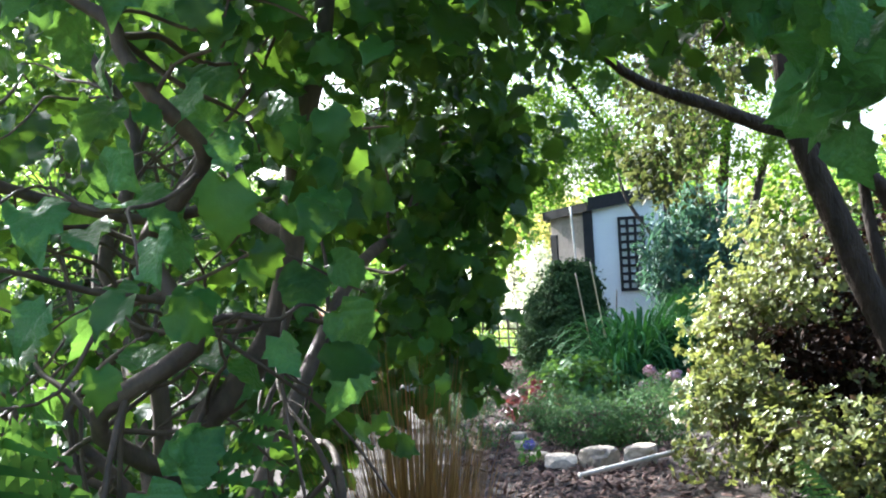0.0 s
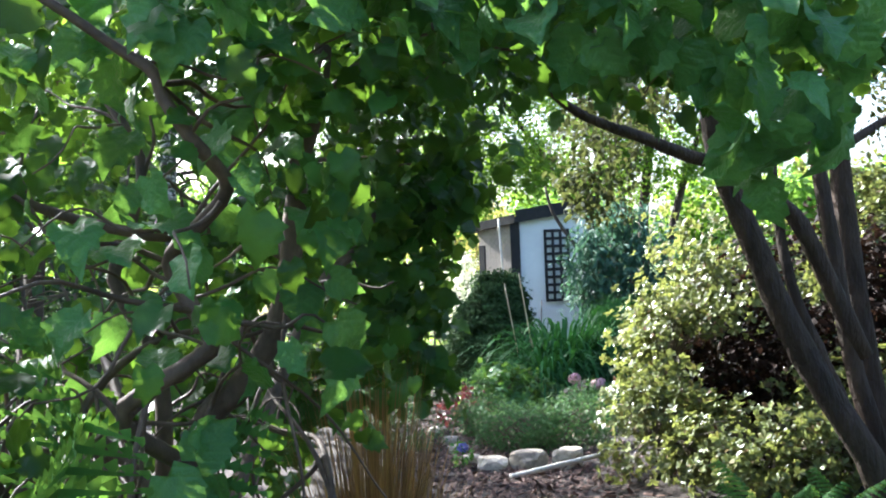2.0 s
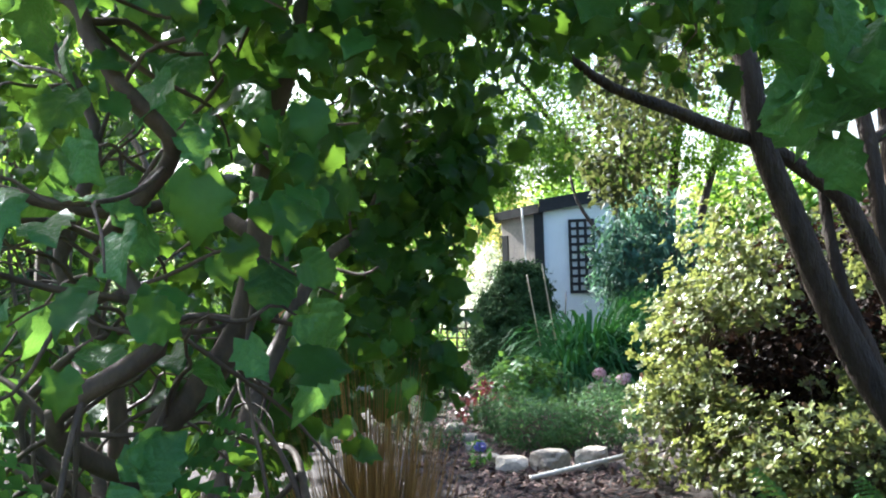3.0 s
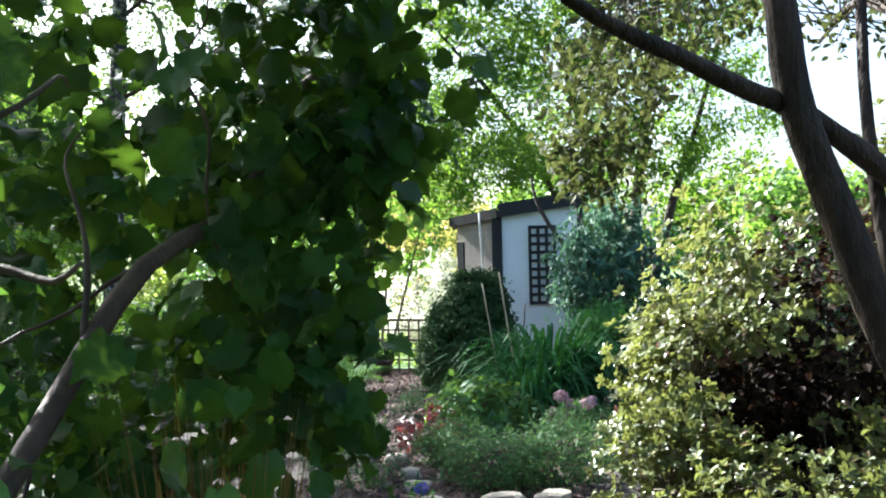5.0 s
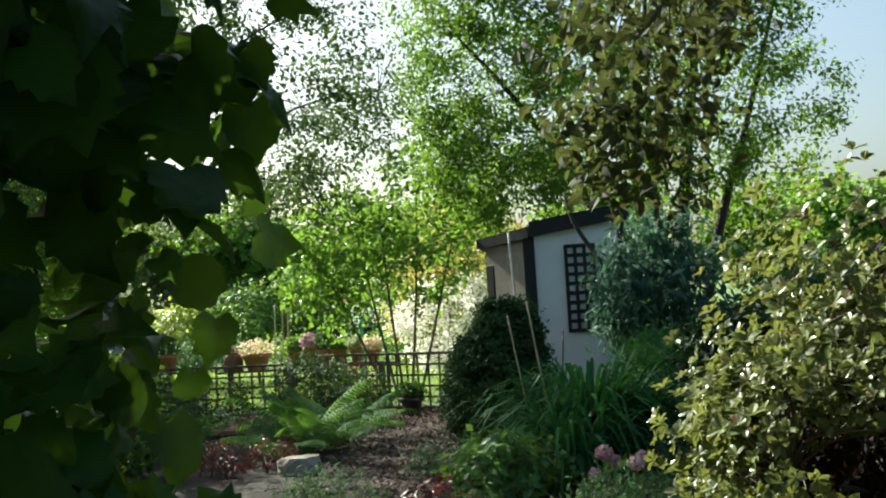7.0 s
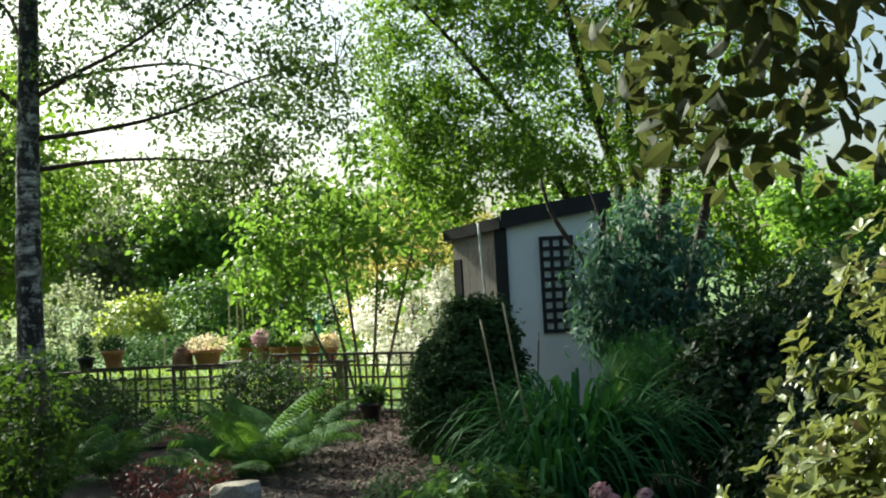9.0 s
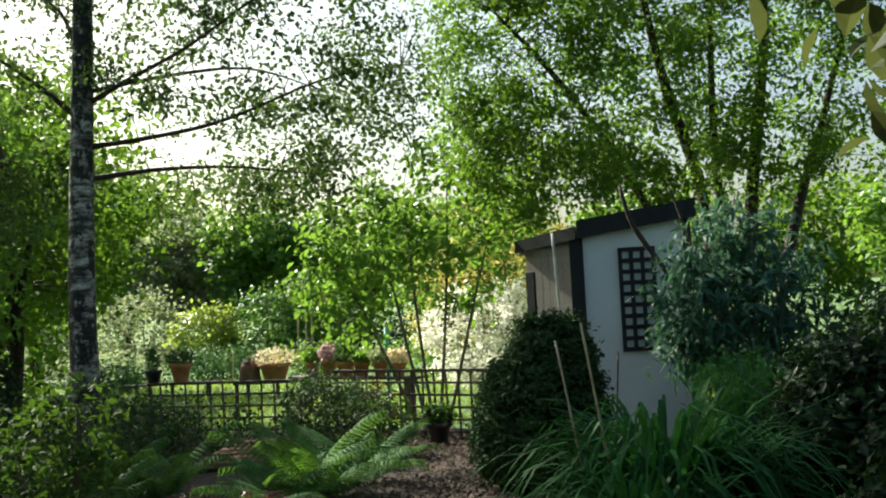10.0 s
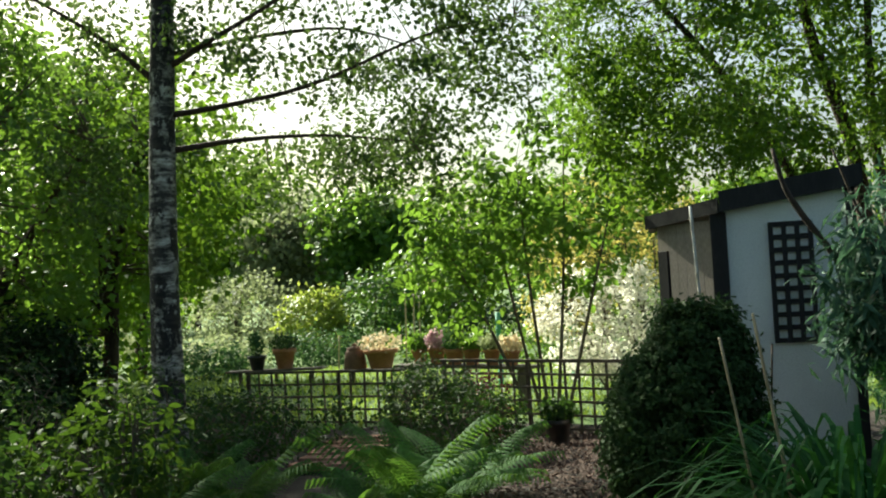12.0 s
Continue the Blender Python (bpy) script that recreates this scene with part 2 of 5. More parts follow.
def root_of(parent):
    p = Vector(parent.location)
    while parent.parent:
        parent = parent.parent
        p += Vector(parent.location)
    return np.array(p)


def wpart(name, verts, polys, mat, parent, label="", smooth=False):
    return part(name, mesh_np(name, np.asarray(verts) - root_of(parent), polys, mat, smooth), parent, label)


def tube(points, radii, sides=8, wobble=0.0):
    """A tapered round stem through the points."""
    p = np.asarray(points, dtype=float)
    n = len(p)
    r = np.interp(np.linspace(0, 1, n), np.linspace(0, 1, len(radii)), radii)
    t = np.gradient(p, axis=0)
    t /= np.linalg.norm(t, axis=1)[:, None] + 1e-9
    ref = np.array([0.31, 0.95, 0.05]) if abs(t[:, 1]).mean() < 0.8 else np.array([0.9, 0.1, 0.4])
    u = np.cross(t, ref)
    u /= np.linalg.norm(u, axis=1)[:, None] + 1e-9
    v = np.cross(t, u)
    a = np.linspace(0, tau, sides, endpoint=False)
    rr = r[:, None] * (1 + wobble * rng.normal(size=(n, sides)))
    ring = p[:, None, :] + rr[..., None] * (np.cos(a)[None, :, None] * u[:, None, :] + np.sin(a)[None, :, None] * v[:, None, :])
    verts = np.concatenate([ring.reshape(-1, 3), p[:1], p[-1:]])
    i = np.arange(n - 1)[:, None] * sides
    j = np.arange(sides)[None, :]
    k = (j + 1) % sides
    quads = np.stack([i + j, i + k, i + sides + k, i + sides + j], -1).reshape(-1, 4)
    m = n * sides
    j, k = j[0], k[0]
    tris = np.concatenate([np.stack([k, j, np.full(sides, m)], -1), np.stack([m - sides + j, m - sides + k, np.full(sides, m + 1)], -1)])
    return verts, quads, tris


def smooth_line(points, n=16):
    """Catmull-Rom line through the points."""
    p = np.asarray(points, dtype=float)
    p = np.concatenate([2 * p[:1] - p[1:2], p, 2 * p[-1:] - p[-2:-1]])
    seg = len(p) - 3
    out = []
    for s in np.linspace(0, seg - 1e-6, n):
        i, f = int(s), s - int(s)
        a, b, c, d = p[i:i + 4]
        out.append(0.5 * (2 * b + (c - a) * f + (2 * a - 5 * b + 4 * c - d) * f * f + (3 * b - a - 3 * c + d) * f ** 3))
    return np.array(out)


def join(shapes):
    """Several (verts, quads, tris) as one."""
    vs, qs, ts, k = [], [], [], 0
    for v, q, t in shapes:
        vs.append(v), qs.append(q + k), ts.append(t + k)
        k += len(v)
    return np.concatenate(vs), [np.concatenate(qs), np.concatenate(ts)]


def stem(name, points, radii, mat, parent, sides=8, n=16, wobble=0.04, label=""):
    line = smooth_line(points, n)
    v, q, t = tube(line, radii, sides, wobble)
    wpart(name, v, [q, t], mat, parent, label, True)
    return line


# leaf outlines: across, along, up; and their faces
OVAL = (np.array([(0, 0, 0), (-.27, .38, .07), (.27, .38, .07), (0, .45, 0), (0, 1, -.08)]), [np.array([(0, 2, 4, 3), (0, 3, 4, 1)])])
FINE = (np.array([(0, 0, 0), (-.17, .2, .05), (0, .2, 0), (.17, .2, .05), (-.27, .45, .08), (0, .45, 0), (.27, .45, .08), (-.19, .74, .04), (0, .74, -.03), (.19, .74, .04), (0, 1, -.1)]),
        [np.array([(1, 2, 5, 4), (2, 3, 6, 5), (4, 5, 8, 7), (5, 6, 9, 8)]), np.array([(0, 2, 1), (0, 3, 2), (7, 8, 10), (8, 9, 10)])])
LANCE = (np.array([(0, 0, 0), (-.11, .4, .03), (.11, .4, .03), (0, .5, 0), (0, 1, -.16)]), [np.array([(0, 2, 4, 3), (0, 3, 4, 1)])])
CHIP = (np.array([(-.2, 0, 0), (.2, .05, 0), (.16, 1, .04), (-.14, .9, 0), (0, .5, .14)]), [np.array([(0, 1, 4), (1, 2, 4), (2, 3, 4), (3, 0, 4)])])
RHOMB = (np.array([(0, 0, 0), (-.36, .5, .05), (.36, .5, .05), (0, 1, 0)]), [np.array([(0, 2, 3, 1)])])
TUFT = (np.array([(0, 0, 0), (-.3, .7, .1), (.05, 1, 0), (0, .3, .15), (.32, .75, -.1), (-.02, .95, -.25)]), [np.array([(0, 1, 2), (0, 3, 4), (0, 4, 5)])])


def rosette(k=6):
    """A whorl of small oval leaves round a shoot tip."""
    vs, fs, ts = [], [], []
    for i in range(k):
        a = tau * i / k + 0.4 * (i % 2)
        for x, y, z in FINE[0]:
            y2, z2 = y * 0.9 + 0.05, z + 0.30 * y + (0.2 if i % 2 else 0.0) * y
            vs.append((cos(a) * x - sin(a) * y2, sin(a) * x + cos(a) * y2, z2))
        fs += [tuple(11 * i + j for j in f) for f in FINE[1][0]]
        ts += [tuple(11 * i + j for j in f) for f in FINE[1][1]]
    return np.array(vs), [np.array(fs), np.array(ts)]


WHORL = rosette()


def round_leaf(k, curl):
    """Broad pointed hazel leaf with a toothed, wavy edge, puckered ribs and a folded middle."""
    r = np.random.default_rng(k)
    curl = curl + 0.15
    width = [0.24, 0.42, 0.47, 0.55, 0.50, 0.53, 0.41, 0.38, 0.20]
    rows, verts = len(width), [(0, 0.04, 0)]
    bend = r.normal() * 0.10
    for i in range(rows):
        f = i / (rows - 1)
        y = 0.02 + 0.96 * f
        tooth = 0.045 if i % 2 else -0.03
        w = width[i] * (1 + r.normal() * 0.05)
        drop, pucker = -curl * (y - 0.3) ** 2, 0.022 if i % 2 else -0.022
        mid = bend * f * f
        el, er = 0.11 + r.normal() * 0.07, 0.11 + r.normal() * 0.07
        verts += [(mid - w, y - 0.06 + tooth - 0.06 * (1 - f) * (i < 2), el + drop), (mid - w * 0.52, y + 0.01, 0.09 + pucker + drop), (mid, y + 0.02, drop),
                  (mid + w * 0.52, y + 0.01, 0.09 + pucker + drop), (mid + w, y - 0.06 + tooth - 0.06 * (1 - f) * (i < 2), er + drop)]
    verts.append((bend * 1.2, 1.14, -curl * 0.75))
    quads, tris = [], [(0, 2, 1), (0, 3, 2), (0, 4, 3), (0, 5, 4)]
    for i in range(rows - 1):
        a = 1 + 5 * i
        quads += [(a + j, a + j + 1, a + j + 6, a + j + 5) for j in range(4)]
    a = 1 + 5 * (rows - 1)
    tris += [(a + j, a + j + 1, a + 5) for j in range(4)]
    return np.array(verts, dtype=float), [np.array(quads), np.array(tris)]


def unit(v):
    return v / (np.linalg.norm(v, axis=-1, keepdims=True) + 1e-9)


def frames(n, face=None, spread=1.0, droop=0.3):
    """Random leaf frames: across, along, up. face: ways the leaves lie open to."""
    up = rng.normal(size=(n, 3)) * spread
    up = up + (np.array([0, 0, 1.0]) if face is None else face)
    up = unit(up)
    along = rng.normal(size=(n, 3)) - np.array([0, 0, droop])
    along = unit(along - up * (along * up).sum(1, keepdims=True))
    return np.cross(along, up), along, up


def leaves(outline, places, sizes, fr):
    T, polys = outline
    a, l, u = fr
    n = len(places)
    s = np.asarray(sizes)[:, None, None]
    v = places[:, None, :] + s * (T[None, :, 0:1] * a[:, None] + T[None, :, 1:2] * l[:, None] + T[None, :, 2:3] * u[:, None])
    off = (np.arange(n) * len(T))[:, None, None]
    return v.reshape(-1, 3), [(p[None] + off).reshape(-1, p.shape[1]) for p in polys]


def blob_points(blobs, n, shell=0.5):
    """Points spread over ellipsoids (centre, radii), denser to the outside."""
    vol = np.array([r[0] * r[1] * r[2] for _, r in blobs]) ** 0.8
    pick = rng.choice(len(blobs), n, p=vol / vol.sum())
    c = np.array([b[0] for b in blobs])[pick]
    r = np.array([b[1] for b in blobs])[pick]
    d = unit(rng.normal(size=(n, 3)))
    k = rng.random(n) ** (1 / 3.0)
    k = shell + (1 - shell) * k if shell < 1 else np.ones(n)
    return c + d * r * k[:, None], d


def clumped(centres, outs, per, radius):
    """Leaf places in loose clumps about the centres."""
    n = len(centres) * per
    p = np.repeat(centres, per, 0) + rng.normal(size=(n, 3)) * radius * np.array([1, 1, 0.8])
    return p, np.repeat(outs, per, 0)


def crown(name, parent, blobs, nclump, per, clump_r, size, outline, mat, shell=0.45, droop=0.4, twigs_from=None, twig_r=0.008,
          twig_mat=None, face=0.6, keep=None, label="", sun=0.5, gaps=-0.16):
    c, d = blob_points(blobs, nclump, shell)
    if gaps > -1:
        f = 2.4 / np.mean([min(r) for _, r in blobs])
        hole = np.array([noise.noise(Vector(q * f)) for q in c])
        c, d = c[hole > gaps], d[hole > gaps]
    if keep is not None:
        ok = keep(c)
        c, d = c[ok], d[ok]
    p, o = clumped(c, d, per, clump_r)
    if keep is not None:
        ok = keep(p)
        p, o = p[ok], o[ok]
    s = size * rng.uniform(0.6, 1.25, len(p))
    v, polys = leaves(outline, p, s, frames(len(p), o * face + np.array([0, 0, sun]), 0.55, droop))
    tagged(wpart(name, v, polys, mat, parent, label), kind="stuff")
    if twigs_from is not None:
        lines = np.asarray(twigs_from)
        reach = 1.1 * np.mean([min(r) for _, r in blobs])
        shapes = []
        for q in c[:: max(1, len(c) // 420)]:
            g = lines[np.argmin(((lines - q) ** 2).sum(1) + 0.6 * np.maximum(0, lines[:, 2] - q[2]) ** 2)]
            if np.linalg.norm(q - g) > reach:
                continue
            mid = (g + q) / 2 + rng.normal(size=3) * 0.08 * np.linalg.norm(q - g) + np.array([0, 0, 0.06 * np.linalg.norm(q - g)])
            shapes.append(tube(smooth_line([g, mid, q], 6), [twig_r * (0.6 + np.linalg.norm(q - g) * 0.6), twig_r * 0.3], 5))
        v, polys = join(shapes)
        tagged(wpart("twig_growth", v, polys, twig_mat or M_TWIG, parent, "", True), kind="stuff")


def box_mesh(name, size, mat, bevel=0.004):
    bm = bmesh.new()
    bmesh.ops.create_cube(bm, size=1)
    bmesh.ops.scale(bm, vec=size, verts=bm.verts)
    if bevel:
        bmesh.ops.bevel(bm, geom=bm.edges[:], offset=bevel, segments=1, affect="EDGES")
    me = bpy.data.meshes.new(name)
    bm.to_mesh(me)
    bm.free()
    me.materials.append(mat)
    return me


def blades(base, n, length, width, spread, arch, mat, parent, name="strap_foliage", rise=0.9, seg=6, radius=0.12, lean=(0, 0)):
    """Strap leaves that rise from a tuft and arch over."""
    ang = rng.uniform(0, tau, n)
    out = np.stack([np.cos(ang), np.sin(ang), np.zeros(n)], 1)
    L = length * rng.uniform(0.6, 1.1, n)
    sp = spread * rng.uniform(0.25, 1.1, n)
    root = np.array(base) + out * rng.uniform(0, radius, n)[:, None]
    side = np.stack([-np.sin(ang), np.cos(ang), np.zeros(n)], 1)
    k = np.linspace(0, 1, seg + 1)
    w = width * np.array([0.7, 1.0, 1.0, 0.85, 0.6, 0.35, 0.05])[np.linspace(0, 6, seg + 1).astype(int)]
    hor = sp[:, None] * (k[None] ** 1.15)
    ver = L[:, None] * (rise * k[None] - arch * rng.uniform(0.6, 1.2, n)[:, None] * k[None] ** 2.6)
    c = root[:, None] + out[:, None] * hor[..., None] + np.array([0, 0, 1.0]) * ver[..., None]
    c = c + np.array([lean[0], lean[1], 0]) * (k ** 1.5)[None, :, None]
    wv = side[:, None] * w[None, :, None]
    v = np.stack([c - wv / 2, c + wv / 2], 2).reshape(n, -1, 3)
    one = np.array([(2 * i, 2 * i + 1, 2 * i + 3, 2 * i + 2) for i in range(seg)])
    quads = (one[None] + (np.arange(n) * 2 * (seg + 1))[:, None, None]).reshape(-1, 4)
    return tagged(wpart(name, v.reshape(-1, 3), [quads], mat, parent), kind="stuff")


def frond_shape(length, pinnae=22):
    """An arching fern frond: a thin midrib and paired, tapering leaflets, each cut into small lobes."""
    verts, quads, tris = [], [], []

    def rib(f):
        return length * f * 0.92, length * (0.50 * f - 0.42 * f * f)
    for i in range(12):
        (y0, z0), (y1, z1), w = rib(i / 12), rib((i + 1) / 12), 0.004 * (1.2 - i / 12)
        k = len(verts)
        verts += [(-w, y0, z0), (w, y0, z0), (w, y1, z1), (-w, y1, z1)]
        quads.append((k, k + 1, k + 2, k + 3))
    for i in range(1, pinnae + 1):
        f = (i + 0.6) / (pinnae + 1.4)
        y, z = rib(f)
        w = length * 0.20 * sin(pi * min(1, f * 0.80 + 0.16)) ** 0.8 * (1 - f * 0.3)
        lobe = length / pinnae * 0.50
        for s in (-1, 1):
            k, h = len(verts), lobe * 0.30
            for g, up in ((0, -h), (1, 0), (0, h)):
                verts.append((s * w * g, y + 0.30 * w * g + up, z - 0.07 * length * g * g))
            tris.append((k, k + 1, k + 2))
            for q in range(6):
                a, b = q / 6, (q + 1.25) / 6.3
                m = (a + b) / 2
                h = lobe * (1 - 0.75 * m)
                k = len(verts)
                for g, up in ((a, 0.0), (b, 0.0), (m + 0.06, h), (m + 0.06, -h)):
                    verts.append((s * w * g, y + 0.30 * w * g + up, z - 0.07 * length * g * g - 0.05 * abs(up)))
                tris += [(k, k + 1, k + 2), (k, k + 3, k + 1)]
    return np.array(verts), [np.array(quads), np.array(tris)]


def fern(base, count, length, tilt=1.0, mat=None, label="green fern with arching fronds in the border", jitter=0.25):
    t = thing("fern", base, label, "fern", "ferns")
    variants = [mesh_np("frond", *frond_shape(length * s), mat or M_FERN) for s in (0.8, 1.0, 1.15)]
    for i in range(count):
        ob = part("frond", variants[i % 3], t)
        ob.rotation_euler = (radians(rng.uniform(8, 42) * tilt), radians(rng.uniform(-12, 12)), tau * i / count + rng.uniform(-jitter, jitter))
        ob.location = (rng.uniform(-0.04, 0.04), rng.uniform(-0.04, 0.04), 0.02)
    return t


def shrub(name, base, label, category, blobs, nclump, per, clump_r, size, outline, mat, stems=6, group="", face=0.6, droop=0.3, shell=0.5, keep=None, bark=None, sun=0.5, gaps=-0.16):
    """A bush: bare stems from one foot, twigs and a leafy crown."""
    t = thing(name, base, label, category, group)
    lines = []
    b = np.array(base)
    for i in range(stems):
        c, r = blobs[i % len(blobs)]
        top = np.array(c) + np.array([rng.uniform(-.6, .6) * r[0], rng.uniform(-.6, .6) * r[1], rng.uniform(0, .6) * r[2]])
        foot = b + np.array([rng.uniform(-.1, .1), rng.uniform(-.1, .1), -0.03])
        mid = foot * 0.55 + top * 0.45 + rng.normal(size=3) * 0.08
        rad = 0.010 + 0.006 * np.linalg.norm(top - foot)
        lines.append(stem("stem", [foot, mid, top], [rad, rad * 0.35], bark or M_TWIG, t, 6, 9))
    crown("foliage", t, blobs, nclump, per, clump_r, size, outline, mat, shell, droop, np.concatenate(lines), 0.006, face=face, keep=keep, sun=sun, gaps=gaps)
    return t

# ---- ground: one sheet to the horizon ----
def path_x(y):
    return float(np.interp(y, [-20, -11, -8, -5, -1, 2, 4], [-0.75, -0.75, -1.05, -1.45, -1.85, -2.2, -2.4]))


def build_ground():
    xs = np.concatenate([[-1500, -400, -120, -60, -30, -20, -14], np.arange(-10, 7, 0.14), [10, 14, 20, 30, 60, 120, 400, 1500]])
    ys = np.concatenate([[-1500, -400, -120, -60, -35, -25], np.arange(-20, 9, 0.14), np.arange(9, 50, 1.5), [60, 80, 120, 250, 600, 1500]])
    gx, gy = np.meshgrid(xs, ys)
    gz = np.array([[ground_z(x, y) if abs(x) < 40 else -0.5 * (y > 8) for x in xs] for y in ys])
    near = (np.abs(gx) < 7) & (gy > -20) & (gy < 9)
    gz = gz + near * rng.normal(size=gz.shape) * 0.008
    nx, ny = len(xs), len(ys)
    i = np.arange(ny - 1)[:, None] * nx + np.arange(nx - 1)[None]
    quads = np.stack([i, i + 1, i + nx + 1, i + nx], -1).reshape(-1, 4)
    me = mesh_np("ground", np.stack([gx, gy, gz], -1).reshape(-1, 3), [quads], M_SOIL, True)
    me.materials.append(M_MULCH), me.materials.append(M_LAWN)
    mats = []
    for y0, y1 in zip(ys[:-1], ys[1:]):
        y = (y0 + y1) / 2
        px, half = path_x(y), 0.5 + 0.12 * sin(y * 2.3)
        for x0, x1 in zip(xs[:-1], xs[1:]):
            x = (x0 + x1) / 2
            mats.append(2 if (y > 4.2 + 0.3 * sin(x) or abs(x) > 12 or y < -22) else 1 if abs(x - px) < half else 0)
    me.polygons.foreach_set("material_index", np.array(mats, dtype=np.int32))
    tagged(new("ground", me), "garden ground of soil, bark mulch path and lawn", "ground", kind="structure")
    # bark chips on the path
    n = 26000
    y = rng.uniform(-17, 3.5, n)
    x = np.array([path_x(v) for v in y]) + rng.normal(size=n) * 0.42
    z = np.array([ground_z(a, b) for a, b in zip(x, y)]) + 0.012
    v, polys = leaves(CHIP, np.stack([x, y, z], 1), rng.uniform(0.02, 0.07, n), frames(n, None, 0.35, 0))
    tagged(new("bark_chips", mesh_np("bark_chips", v, polys, M_CHIP)), "brown bark chips scattered on the garden path", "mulch", kind="stuff")
    # lawn grass where it is nearest
    n = 16000
    x, y = rng.uniform(-16, 3, n), rng.uniform(4.3, 16, n)
    g = np.stack([x, y, np.array([ground_z(a, b) for a, b in zip(x, y)])], 1)
    up = rng.normal(size=(n, 3)) * 0.35 + np.array([0, 0, 1])
    a = unit(np.cross(unit(up), rng.normal(size=(n, 3))))
    v, polys = leaves(LANCE, g, rng.uniform(0.08, 0.18, n), (a, unit(up), np.cross(unit(up), a)))
    tagged(new("lawn_grass", mesh_np("lawn_grass", v, polys, M_GRASS)), "sunlit green lawn grass beyond the trellis fence", "grass", kind="stuff")


build_ground()


# ---- the shed ----
def prism(outline, z0, z1):
    """Upright walls over a plan outline; z1 is a function of the place."""
    n = len(outline)
    v = [(x, y, z0) for x, y in outline] + [(x, y, z1(x, y)) for x, y in outline]
    return np.array(v), n


def build_shed():
    base = (0.0, 1.0, -0.34)
    t = thing("shed", base, "white rendered garden shed with black timber trim and sloping felt roof", "shed")
    eave = lambda x, y: 2.07 + 0.135 * (x + 0.42)
    plan = [(-1.06, 0.66), (-0.42, 0.0), (0.70, 0.0), (0.70, 2.1), (-1.06, 2.1)]
    names = [("door_wall", M_BEIGE, "beige boarded wall"), ("front_wall", M_RENDER, "white rendered wall"), ("side_wall", M_RENDER, ""), ("rear_wall", M_RENDER, ""), ("left_wall", M_BEIGE, "")]
    ctr = np.array([-0.2, 1.1])
    for i, (nm, mt, lb) in enumerate(names):
        a, b = np.array(plan[i]), np.array(plan[(i + 1) % 5])
        d = (b - a) / np.linalg.norm(b - a)
        nrm = np.array([-d[1], d[0]])
        if np.dot(nrm, ctr - a) < 0:
            nrm = -nrm
        cut = 0.004
        a2, b2 = a + d * cut, b - d * cut
        q = [a2, b2, b2 + nrm * 0.07 - d * 0.07, a2 + nrm * 0.07 + d * 0.07]
        v = [(*p, -0.36) for p in q] + [(*p, eave(*p)) for p in q]
        wpart(nm, v, [np.array([(0, 1, 5, 4), (1, 2, 6, 5), (2, 3, 7, 6), (3, 0, 4, 7), (3, 2, 1, 0), (4, 5, 6, 7)])], mt, t, lb)
    # roof slab with a deep black fascia
    over = [(-1.16, 0.62), (-0.46, -0.10), (0.82, -0.10), (0.82, 2.2), (-1.16, 2.2)]
    lo, hi = [], []
    for x, y in over:
        lo.append((x, y, eave(x, y) + 0.003)), hi.append((x, y, eave(x, y) + 0.07))
    faces4 = np.array([(i, (i + 1) % 5, 5 + (i + 1) % 5, 5 + i) for i in range(5)])
    wpart("roof", lo + hi, [faces4, np.array([(4, 3, 2, 1, 0), (5, 6, 7, 8, 9)])], M_FELT, t, "dark felt roof")
    for i, (dz0, dz1) in enumerate([(-0.02, 0.12), (-0.02, 0.18), (-0.02, 0.18)]):
        a, b = np.array(over[i]), np.array(over[(i + 1) % 5])
        d = (b - a) / np.linalg.norm(b - a)
        nrm = np.array([d[1], -d[0]])
        q = [a + nrm * 0.024, b + nrm * 0.024, b + nrm * 0.003, a + nrm * 0.003]
        v = [(*p, eave(*p) + dz0) for p in q] + [(*p, eave(*p) + dz1) for p in q]
        wpart("fascia", v, [np.array([(0, 1, 5, 4), (1, 2, 6, 5), (2, 3, 7, 6), (3, 0, 4, 7), (3, 2, 1, 0), (4, 5, 6, 7)])], M_BLACK, t, "black fascia board")
    # black posts at the corners of the door wall and white wall
    def upright(nm, p, width, way, z0, z1, lb, mt=M_BLACK, proud=0.02):
        me = box_mesh(nm, (width, 0.03, z1 - z0), mt)
        ob = part(nm, me, t, lb)
        ob.location = Vector((p[0], p[1], (z0 + z1) / 2)) - Vector(base)
        ob.rotation_euler = (0, 0, way)
    upright("corner_post", (-0.475, -0.02), 0.15, -0.1, -0.35, 2.05, "black corner post")
    k = -math.atan2(0.66, 0.64)
    upright("door_frame", (-1.01, 0.585), 0.14, k, -0.35, 1.72, "black door frame")
    upright("end_post", (0.735, -0.018), 0.09, 0, -0.35, 2.2, "black end post")
    # boards of the door wall: proud of the wall behind them
    for i in range(5):
        f = 0.27 + i * 0.125
        p = (-1.06 + 0.64 * f - 0.012, 0.66 - 0.66 * f - 0.012)
        upright("board", p, 0.1145, k, -0.34, 1.98, "", M_BEIGE)
    # black square trellis on the white wall
    tr = thing("wall_trellis", (0.18, -0.02, 0.8), "black square wooden trellis hung on the white shed wall", "trellis")
    vert, hor = box_mesh("upright", (0.046, 0.014, 1.146), M_BLACK, 0.003), box_mesh("bar", (0.402, 0.012, 0.048), M_BLACK, 0.003)
    for i in range(4):
        part("upright", vert, tr, at=(-0.18 + i * 0.12, -0.016 - 0.001, 0.55))
    for i in range(10):
        part("bar", hor, tr, at=(0, -0.0035, i * 1.1 / 9))


build_shed()


